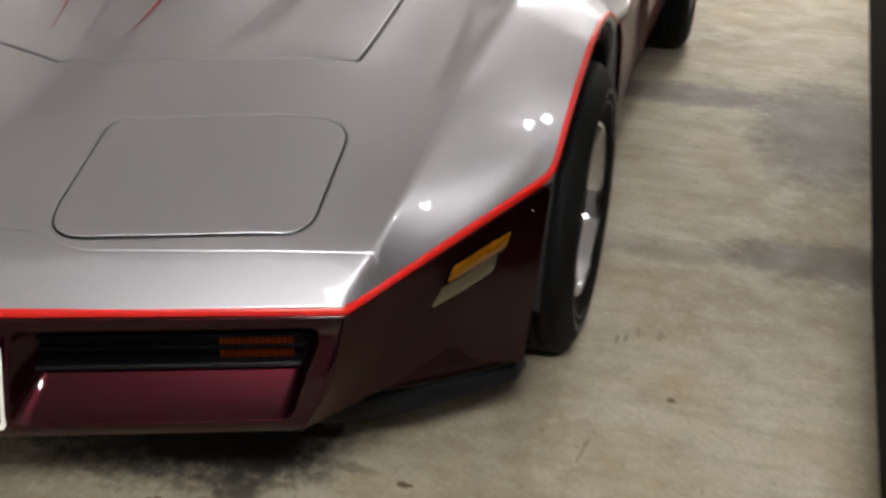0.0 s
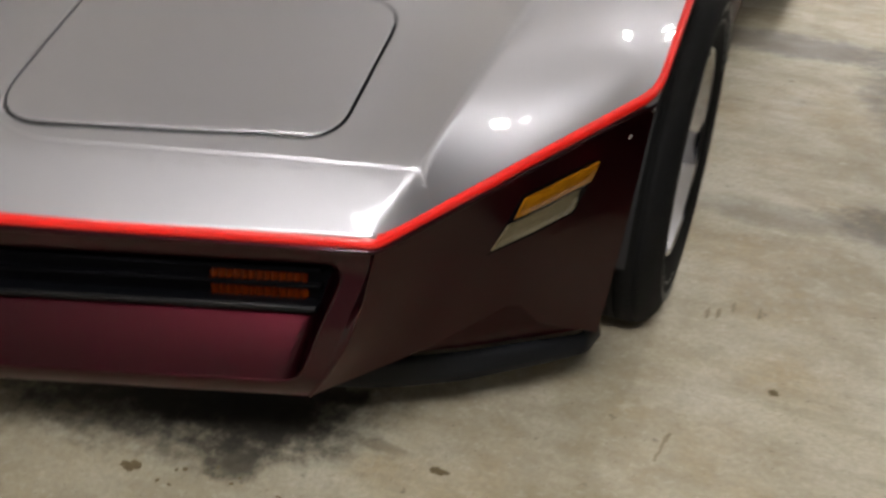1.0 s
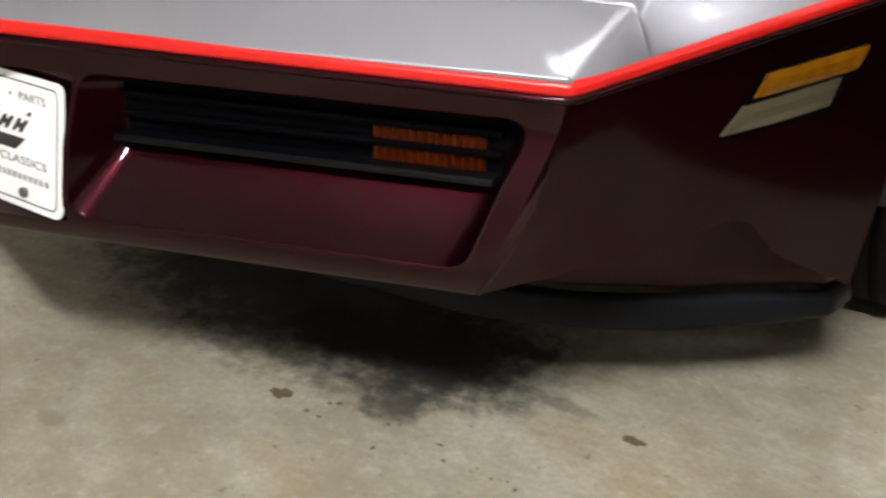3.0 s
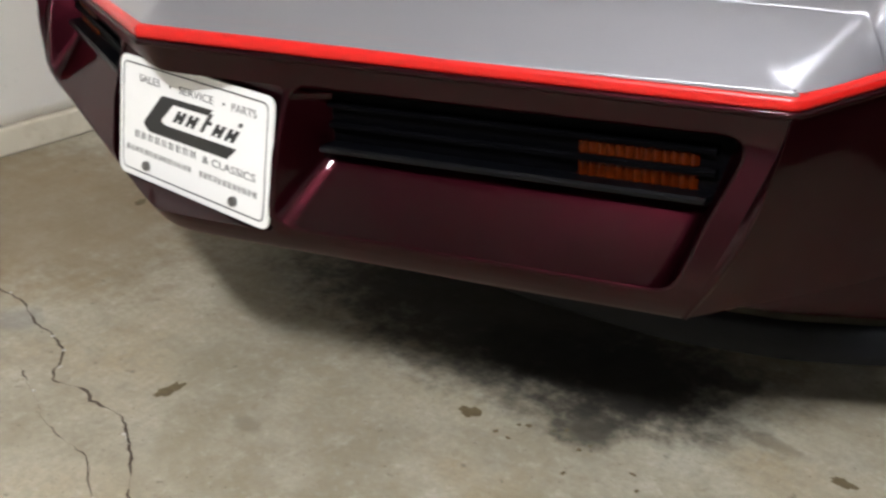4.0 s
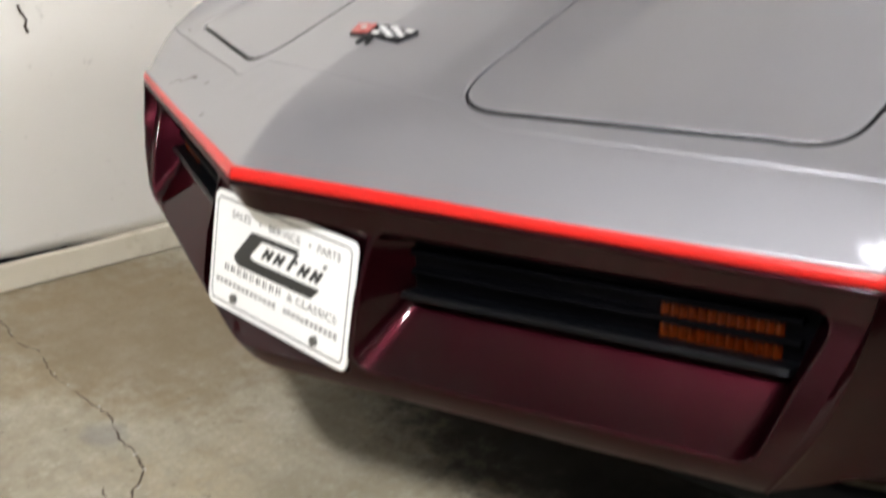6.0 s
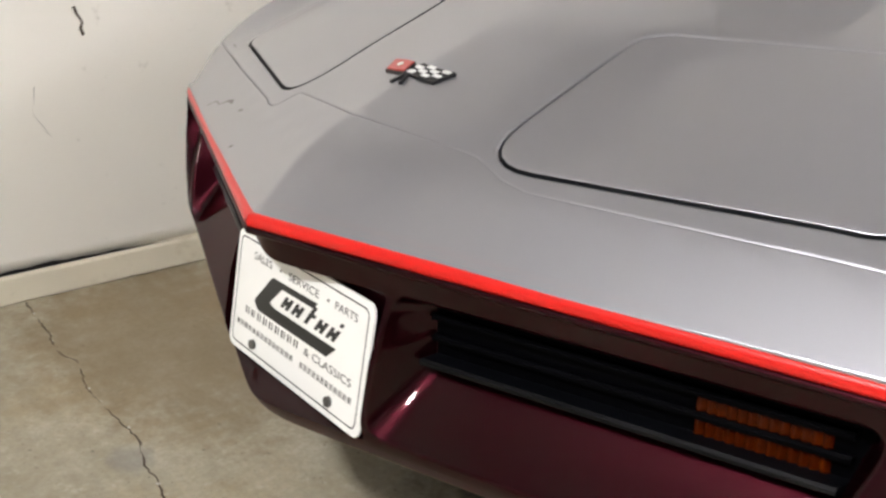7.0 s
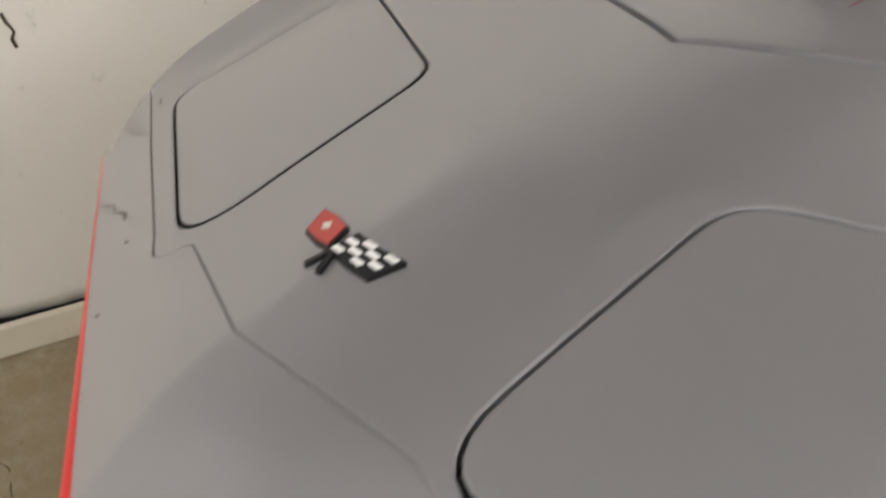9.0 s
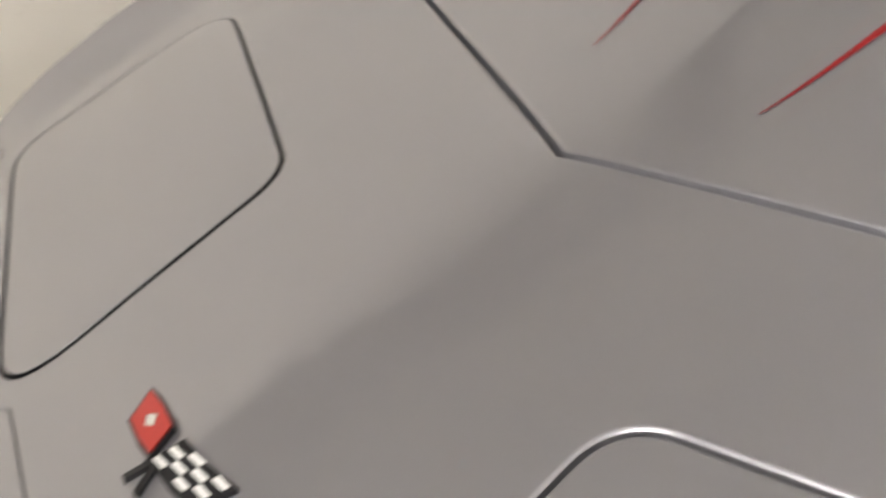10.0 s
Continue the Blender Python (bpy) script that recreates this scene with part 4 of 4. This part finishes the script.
# side marker lamps: amber over clear, in a dark bezel
for sgn in (1, -1):
    def side_pt(t, z, o=0.0):
        za, zb = side_at(t, 0)[2], side_at(t, 1)[2]
        x, y, z = side_at(t, (za - z) / (za - zb), o)
        return (sgn * x, y, z)

    def lens(name, quad, material, label, parent, o0, o1):
        (ta, za), (tb, zb), (tc2, zc), (td, zd) = quad
        nu, nv = 10, 4
        verts = []
        for o in (o1, o0):
            for i in range(nu):
                for j in range(nv):
                    a, c = i / (nu - 1), j / (nv - 1)
                    t = (ta * (1 - a) + tb * a) * (1 - c) + (td * (1 - a) + tc2 * a) * c
                    z = (za * (1 - a) + zb * a) * (1 - c) + (zd * (1 - a) + zc * a) * c
                    soft = 0.0 if 0 < i < nu - 1 and 0 < j < nv - 1 else -0.0015
                    verts.append(side_pt(t, z, o + (soft if o == o1 else 0)))
        f = grid_faces(nu, nv)
        m = nu * nv
        rim = [i * nv for i in range(nu)] + [(nu - 1) * nv + j for j in range(1, nv)] + [i * nv + nv - 1 for i in range(nu - 2, -1, -1)] + [j for j in range(nv - 2, 0, -1)]
        f = f + [(a, b2, b2 + m, a + m) for a, b2 in zip(rim, rim[1:] + rim[:1])]
        bm = bmesh.new()
        vs = [bm.verts.new(p) for p in verts]
        for q in f:
            bm.faces.new([vs[k] for k in q])
        return part(name, bm, material, parent, label)

    lamp = lens("side_marker_lamp", [(0.489, 0.5345), (0.805, 0.549), (0.72, 0.473), (0.407, 0.460)], GRILLE, "side marker lamp, amber over clear", car, -0.004, 0.0015)
    lens("amber_lens", [(0.497, 0.529), (0.78, 0.542), (0.763, 0.517), (0.475, 0.504)], AMBER, "amber lens", lamp, 0.0, 0.005)
    lens("clear_lens", [(0.455, 0.497), (0.717, 0.511), (0.703, 0.480), (0.417, 0.467)], CLEAR, "clear lens", lamp, 0.0, 0.005)

# small screws at the wheel opening
for sgn in (1, -1):
    for t2, u2 in ((0.90, 0.13), (0.985, 0.06)):
        x, y, z = side_at(t2, u2, 0.0015)
        bm = bmesh.new()
        bmesh.ops.create_uvsphere(bm, u_segments=10, v_segments=6, radius=0.0026)
        for v in bm.verts:
            v.co += Vector((sgn * x, y, z))
        part("screw", bm, CHROME, car, "small bright screw head", smooth=True)

# ---- licence plate with a dealer's advertising ----
TILT = 0.183
UP = Vector((0, math.sin(TILT), math.cos(TILT)))
OUT = Vector((0, -math.cos(TILT), math.sin(TILT)))
PC = Vector((0.006, 0.126, 0.416))


def plate_pt(u, w, o=0.0):
    return PC + Vector((1, 0, 0)) * u + UP * w + OUT * o


def plate_prism(name, poly, material, parent, o0, o1, label=""):
    bm = bmesh.new()
    a = [bm.verts.new(plate_pt(p[0], p[1], o1)) for p in poly]
    b2 = [bm.verts.new(plate_pt(p[0], p[1], o0)) for p in poly]
    bm.faces.new(a)
    bm.faces.new(b2[::-1])
    for i in range(len(a)):
        j = (i + 1) % len(a)
        bm.faces.new((a[i], b2[i], b2[j], a[j]))
    return part(name, bm, material, parent, label)


def rect(w, h, r):
    return [tuple(p) for p in rounded([(-w / 2, -h / 2), (w / 2, -h / 2), (w / 2, h / 2), (-w / 2, h / 2)], r, 6)]


plate = plate_prism("licence_plate", rect(0.304, 0.152, 0.014), PLATE, car, -0.001, 0.002, "white dealer plate with black lettering")


def plate_frame(w, h, r, t, o):
    a, b2 = rect(w, h, r), rect(w - 2 * t, h - 2 * t, max(r - t, 0.002))
    bm = bmesh.new()
    va, vb = [bm.verts.new(plate_pt(*p, o)) for p in a], [bm.verts.new(plate_pt(*p, o)) for p in b2]
    for i in range(len(a)):
        j = (i + 1) % len(a)
        bm.faces.new((va[i], va[j], vb[j], vb[i]))
    return part("border", bm, INK, plate, "thin black border")


plate_frame(0.289, 0.137, 0.011, 0.0018, 0.0026)


def plate_text(body, u, w, height, width):
    cu = bpy.data.curves.new("text", "FONT")
    cu.body, cu.align_x, cu.size = body, "CENTER", 1.0
    tmp = new("lettering", cu)
    bpy.context.view_layer.update()
    me = bpy.data.meshes.new_from_object(tmp.evaluated_get(bpy.context.evaluated_depsgraph_get()))
    bpy.data.objects.remove(tmp)
    xs = [v.co.x for v in me.vertices]
    ys = [v.co.y for v in me.vertices]
    kx, ky = width / (max(xs) - min(xs)), height / (max(ys) - min(ys))
    for v in me.vertices:
        v.co = plate_pt(u + v.co.x * kx, w + (v.co.y - min(ys)) * ky, 0.0026)
    me.materials.clear()
    me.materials.append(INK)
    ob = new("lettering", me)
    ob.parent = plate
    return ob


for word, u, width in (("SALES", -0.086, 0.044), ("SERVICE", 0.010, 0.068), ("PARTS", 0.101, 0.045)):
    plate_text(word, u, 0.047, 0.0092, width)
for u in (-0.045, 0.062):
    plate_prism("lettering", [(u, 0.050), (u + 0.003, 0.050), (u + 0.003, 0.053), (u, 0.053)], INK, plate, 0.002, 0.0026)
plate_text("& CLASSICS", 0.077, -0.0255, 0.0092, 0.100)


# withheld writing as plain bars
def bars(u0, u1, w, h, n, seed):
    r = random.Random(seed)
    step = (u1 - u0) / n
    for i in range(n):
        a = u0 + i * step
        for k, d in ((0.0, 0.17), (0.44, 0.10)):
            e = step * d * r.uniform(0.8, 1.2)
            plate_prism("writing_bar", [(a + k * step, w), (a + k * step + e, w), (a + k * step + e, w + h), (a + k * step, w + h)], INK, plate, 0.002, 0.0026)


bars(-0.116, 0.018, -0.0245, 0.0090, 9, 1)
bars(-0.134, 0.008, -0.0435, 0.0068, 14, 2)
bars(0.022, 0.134, -0.0435, 0.0072, 12, 3)
# the dealer's mark: a slanted open bracket with slanted strokes inside
mark = [(-0.099, -0.0035), (-0.060, 0.038), (0.044, 0.0405), (0.034, 0.0325), (-0.036, 0.0310), (-0.062, 0.0060), (-0.050, 0.0030), (0.090, 0.0045), (0.073, -0.0105), (-0.085, -0.0120)]
plate_prism("dealer_mark", rounded(mark, [0.010, 0.012, 0, 0, 0.006, 0.005, 0.003, 0, 0, 0.008], 4), INK, plate, 0.002, 0.0027, "black slanted emblem")


def slanted(u, w, a, b2):
    """A place in the emblem's band, leaning to the right."""
    return (u + a + b2 * 0.75, w + b2)


def mark_bar(u, a0, b0, a1, b1):
    plate_prism("dealer_mark_stroke", [slanted(u, 0.0105, a0, b0), slanted(u, 0.0105, a1, b0), slanted(u, 0.0105, a1, b1), slanted(u, 0.0105, a0, b1)], INK, plate, 0.002, 0.0026)


for u in (-0.036, -0.011, 0.041, 0.066):
    mark_bar(u, 0, 0, 0.0062, 0.0155)
    mark_bar(u, 0.0062, 0.0045, 0.0112, 0.0110)
    mark_bar(u, 0.0112, 0, 0.0178, 0.0155)
mark_bar(0.019, 0, 0, 0.0066, 0.025)
mark_bar(0.019, 0.0066, 0.0110, 0.0130, 0.0155)
mark_bar(0.076, 0.0, 0.0205, 0.0058, 0.0255)
for u in (-0.089, 0.089):
    ring = [(u + 0.006 * math.cos(a * math.pi / 7), -0.057 + 0.006 * math.sin(a * math.pi / 7)) for a in range(14)]
    plate_prism("bolt", ring, STEEL, plate, 0.002, 0.0062, "steel plate bolt")


# ---- wheels ----
def wheel(x, y, sgn, parent, radius=0.335, width=0.24, letters=True):
    """A tyre on a polished slotted rim. x: the outermost face of the tyre."""
    hub = Vector((x - sgn * width / 2, y, radius))
    W = width / 2
    prof = [(0.200, -W * 0.8), (0.225, -W * 0.92), (0.26, -W), (0.285, -W * 0.98), (0.308, -W * 0.91), (0.325, -W * 0.80), (0.333, -W * 0.68)]
    for k in range(5):
        c = -0.52 + 0.26 * k
        prof += [(0.335, W * (c - 0.11)), (0.335, W * (c + 0.11)), (0.327, W * (c + 0.125)), (0.327, W * (c + 0.175))]
    prof += [(0.333, W * 0.70), (0.325, W * 0.80), (0.308, W * 0.91), (0.285, W * 0.98), (0.26, W), (0.225, W * 0.92), (0.200, W * 0.8)]
    v, f = lathe(prof, 72)
    wh = mesh_ob("tyre", [(hub.x + sgn * a, hub.y + b2, hub.z + c) for a, b2, c in v], f if sgn < 0 else [q[::-1] for q in f], TYRE, parent, "black tyre with raised white lettering", smooth=True)
    prof = [(0.203, -W * 0.8), (0.206, W * 0.80), (0.203, W * 0.87), (0.197, W * 0.90), (0.191, W * 0.87), (0.187, W * 0.78), (0.184, W * 0.60), (0.176, W * 0.56), (0.173, W * 0.34), (0.163, W * 0.28), (0.158, W * 0.04), (0.150, W * 0.02), (0.12, W * 0.08), (0.075, W * 0.22), (0.045, W * 0.28), (0.04, W * 0.45), (0.0, W * 0.47)]
    v, f = lathe(prof, 64)
    rim = mesh_ob("rim", [(hub.x + sgn * a, hub.y + b2, hub.z + c) for a, b2, c in v], f if sgn < 0 else [q[::-1] for q in f], ALLOY, wh, "polished aluminium rim", smooth=True)
    rim.data.set_sharp_from_angle(angle=radians(25))
    for k in range(8):
        a = 2 * math.pi * k / 8
        ring = [(0.095, -0.18), (0.165, -0.16), (0.172, 0.0), (0.165, 0.16), (0.095, 0.18)]
        verts = [(hub.x + sgn * (W * (0.085 + 0.2 * (0.172 - r) / 0.1) + 0.002), hub.y + r * math.cos(a + d), hub.z + r * math.sin(a + d)) for r, d in ring]
        mesh_ob("slot", verts, [tuple(range(5)) if sgn < 0 else tuple(range(5))[::-1]], BLACK, wh, "dark slot")
    if letters:
        for start in (0.35, 3.4):
            for k in range(11):
                a0 = start + k * 0.115
                verts = []
                for a in (a0, a0 + 0.04, a0 + 0.08):
                    for r in (0.245, 0.283):
                        verts.append((hub.x + sgn * (W * (1.0 if r > 0.26 else 0.965) + 0.0012), hub.y + r * math.cos(a), hub.z + r * math.sin(a)))
                f = [(0, 1, 3, 2), (2, 3, 5, 4)]
                mesh_ob("writing_bar", verts, f, LETTER, wh)
    return wh


wheel(0.93, 1.205, 1, car, 0.335, 0.245)
wheel(-0.93, 1.205, -1, car, 0.335, 0.245)
wheel(0.965, 3.607, 1, car, 0.34, 0.28)
wheel(-0.965, 3.607, -1, car, 0.34, 0.28)

# ---- rest of the body: arch lips, sides, cabin ----
def side_panel(sgn):
    """The body's side behind the front wheel, with the rear wheel's opening."""
    arch_r = [(3.607 + 0.385 * math.cos(a), 0.36 + 0.385 * math.sin(a)) for a in np.linspace(math.pi, 0, 17)]
    outline = [(1.50, 0.688), (1.545, 0.62), (1.575, 0.45), (1.56, 0.24), (3.2, 0.22)] + [p for p in arch_r if p[1] > 0.24] + [(4.0, 0.26), (4.6, 0.30), (4.74, 0.40), (4.75, 0.62), (4.6, 0.74), (3.7, 0.76), (3.2, 0.70), (2.4, 0.665), (1.62, 0.66)]
    o = dense(outline, 0.05)
    gy, gz = np.meshgrid(np.arange(1.5, 4.8, 0.06), np.arange(0.2, 0.8, 0.06), indexing="ij")
    pts = np.stack([gy.ravel(), gz.ravel()], 1)
    pts = pts[inside(o, pts)]
    pts = pts[curve_distance(o, pts) > 0.02]
    v, f = triangulate([o], pts)
    cen = np.array([(v[a] + v[b2] + v[c]) / 3 for a, b2, c in f])
    f = [t for t, k in zip(f, inside(o, cen)) if k]
    verts = []
    for y, z in v:
        hw = np.interp(y, [1.5, 2.4, 3.2, 3.65, 4.3, 4.76], [0.903, 0.875, 0.885, 0.925, 0.89, 0.81])
        verts.append((sgn * (hw - 0.9 * max(0.45 - z, 0) ** 2 - 0.5 * max(z - 0.6, 0) ** 2), y, z))
    bm = bmesh.new()
    vs = [bm.verts.new(p) for p in verts]
    for t in f:
        bm.faces.new([vs[i] for i in t])
    ob = part("body_side", bm, CLARET, car, "dark claret body side", smooth=True)
    sol = ob.modifiers.new("thick", "SOLIDIFY")
    sol.thickness, sol.offset = 0.02, 0
    # lip round the front arch, turned inwards
    tail = dense(ARCH + [(1.55, 0.61), (1.575, 0.45), (1.565, 0.26)], 0.03, False)
    verts = []
    for y, z in tail:
        cy, cz = 1.15, 0.34
        d = np.array((cy - y, cz - z)) / math.hypot(cy - y, cz - z)
        for k, xx in ((-0.006, 0.9025), (0.008, 0.9045), (0.017, 0.902), (0.020, 0.895), (0.019, 0.888)):
            verts.append((sgn * xx, y + d[0] * k, z + d[1] * k))
    mesh_ob("arch_lip", verts, grid_faces(len(tail), 5), SILVER, car, "silver wheel arch lip", smooth=True)
    # liner inside the opening
    verts = []
    for i in range(25):
        a = math.pi * i / 24
        for xx in (0.893, 0.5, 0.48):
            r = 0.44 if xx > 0.49 else 0.05
            verts.append((sgn * xx, 1.16 + r * math.cos(a) * 0.92, 0.32 + r * math.sin(a) * 0.93))
    mesh_ob("wheel_liner", verts, grid_faces(25, 3), BLACK, car, "black wheel housing", smooth=True)


side_panel(1)
side_panel(-1)

DECK = [  # y, then (half width, height) from the middle outwards
    (1.72, [(0, 0.885), (0.30, 0.88), (0.55, 0.855), (0.742, 0.832), (0.84, 0.76), (0.902, 0.66)]),
    (2.2, [(0, 0.88), (0.30, 0.88), (0.60, 0.87), (0.74, 0.84), (0.83, 0.77), (0.876, 0.665)]),
    (2.8, [(0, 0.88), (0.30, 0.88), (0.60, 0.87), (0.73, 0.84), (0.83, 0.77), (0.876, 0.68)]),
    (3.25, [(0, 0.93), (0.30, 0.93), (0.60, 0.92), (0.73, 0.89), (0.84, 0.81), (0.884, 0.705)]),
    (3.65, [(0, 0.97), (0.30, 0.97), (0.58, 0.96), (0.74, 0.925), (0.87, 0.85), (0.918, 0.755)]),
    (4.3, [(0, 0.95), (0.30, 0.945), (0.58, 0.93), (0.72, 0.90), (0.83, 0.83), (0.885, 0.745)]),
    (4.62, [(0, 0.92), (0.30, 0.915), (0.56, 0.90), (0.69, 0.87), (0.78, 0.81), (0.835, 0.74)]),
    (4.74, [(0, 0.88), (0.30, 0.875), (0.54, 0.86), (0.66, 0.83), (0.74, 0.76), (0.80, 0.66)]),
    (4.78, [(0, 0.60), (0.30, 0.60), (0.54, 0.59), (0.66, 0.58), (0.74, 0.57), (0.79, 0.55)]),
    (4.72, [(0, 0.33), (0.30, 0.33), (0.54, 0.33), (0.66, 0.335), (0.74, 0.34), (0.78, 0.36)]),
]
verts = []
for y, row in DECK:
    full = [(-a, z) for a, z in row[1:][::-1]] + row
    verts += [(a, y, z) for a, z in full]
deck = mesh_ob("rear_shell", verts, grid_faces(len(DECK), 11), SILVER, car, "silver rear body", smooth=True)
md = deck.modifiers.new("round", "SUBSURF")
md.levels = md.render_levels = 2
CABIN = [
    (1.80, [(0, 0.90), (0.40, 0.885), (0.66, 0.85)]),
    (2.05, [(0, 1.02), (0.40, 1.00), (0.60, 0.93)]),
    (2.38, [(0, 1.165), (0.36, 1.15), (0.53, 1.06)]),
    (2.70, [(0, 1.205), (0.36, 1.19), (0.53, 1.10)]),
    (3.05, [(0, 1.19), (0.36, 1.175), (0.53, 1.09)]),
    (3.55, [(0, 1.08), (0.36, 1.065), (0.50, 1.00)]),
    (3.95, [(0, 0.965), (0.34, 0.96), (0.46, 0.945)]),
]


def cabin_strip(name, i0, i1, material, label):
    verts = []
    for y, row in CABIN[i0:i1 + 1]:
        verts += [(a, y, z) for a, z in [(-row[2][0], row[2][1]), (-row[1][0], row[1][1]), row[0], row[1], row[2]]]
    mesh_ob(name, verts, grid_faces(i1 - i0 + 1, 5), material, car, label, smooth=True)


cabin_strip("windshield", 0, 2, DARK_GLASS, "raked windshield")
cabin_strip("roof", 2, 4, SILVER, "silver roof")
cabin_strip("rear_window", 4, 6, DARK_GLASS, "sloping rear window")
for sgn in (1, -1):
    verts = []
    for y, row in CABIN:
        base = np.interp(y, [1.8, 2.8, 3.95], [0.855, 0.86, 0.94])
        verts += [(sgn * row[2][0], y, row[2][1]), (sgn * max(row[2][0], np.interp(y, [1.8, 2.4, 3.0, 3.95], [0.66, 0.72, 0.70, 0.46])), y, min(base, row[2][1]))]
    mesh_ob("side_window", verts, grid_faces(len(CABIN), 2), DARK_GLASS, car, "dark side window", smooth=True)
part("underbody", box_bm((-0.56, 0.8, 0.16), (0.56, 4.5, 0.30)), BLACK, car, "black underside")


# ---- the dark car parked alongside ----
other = thing("parked_car", "black car parked alongside on the concrete", "car")
OX = 2.46
SEC = [
    (-0.42, 0.62, 0.60, 0.30), (-0.28, 0.82, 0.68, 0.22), (0.1, 0.90, 0.78, 0.20), (1.0, 0.91, 0.92, 0.19), (1.5, 0.91, 0.96, 0.19), (3.6, 0.91, 0.98, 0.19), (4.2, 0.88, 0.96, 0.24), (4.45, 0.75, 0.85, 0.32),
]
verts = []
for y, hw, top, low in SEC:
    row = [(hw * 0.9, low), (hw, low + 0.10), (hw, (low + top) / 2), (hw * 0.97, top - 0.06), (hw * 0.86, top), (0, top + 0.02)]
    verts += [(OX + a, y, z) for a, z in [(-p, q) for p, q in row] + row[:-1][::-1]]
ob = mesh_ob("body", verts, grid_faces(len(SEC), 11), DARK_CAR, other, "glossy black car body", smooth=True)
ROOFLINE = [(0.95, 0.74, 0.93), (1.6, 0.62, 1.36), (2.9, 0.60, 1.40), (3.75, 0.70, 0.99)]
for i, (name, paint, words) in enumerate((("windshield", DARK_GLASS, "dark raked windshield"), ("roof", DARK_CAR, "black roof panel"), ("rear_window", DARK_GLASS, "dark sloping rear window"))):
    verts = []
    for k in range(7):
        y, hw, top = [a + (b2 - a) * k / 6 for a, b2 in zip(ROOFLINE[i], ROOFLINE[i + 1])]
        crown = 0.02 * math.sin(math.pi * k / 6)
        verts += [(OX + hw * q, y, top + crown + 0.025 * (1 - q * q)) for q in (-1, -0.6, -0.2, 0.2, 0.6, 1)]
    mesh_ob(name, verts, grid_faces(7, 6), paint, other, words, smooth=True)
for sgn in (1, -1):
    verts = []
    for y, hw, top in ROOFLINE:
        verts += [(OX + sgn * hw, y, top + 0.001), (OX + sgn * (0.80 if 1 < y < 3.5 else hw), y, min(top, 0.955))]
    mesh_ob("side_window", verts, grid_faces(4, 2), DARK_GLASS, other, "dark side windows")
for wy in (0.35, 3.1):
    wheel(OX - 0.84, wy, -1, other, 0.32, 0.21, False)
    wheel(OX + 0.84, wy, 1, other, 0.32, 0.21, False)
part("underbody", box_bm((OX - 0.7, -0.2, 0.17), (OX + 0.7, 4.1, 0.28)), BLACK, other)
# it stands a little askew
other.matrix_world = Matrix.Translation((OX, 1.5, 0)) @ Matrix.Rotation(radians(-2.7), 4, "Z") @ Matrix.Translation((-OX, -1.5, 0))
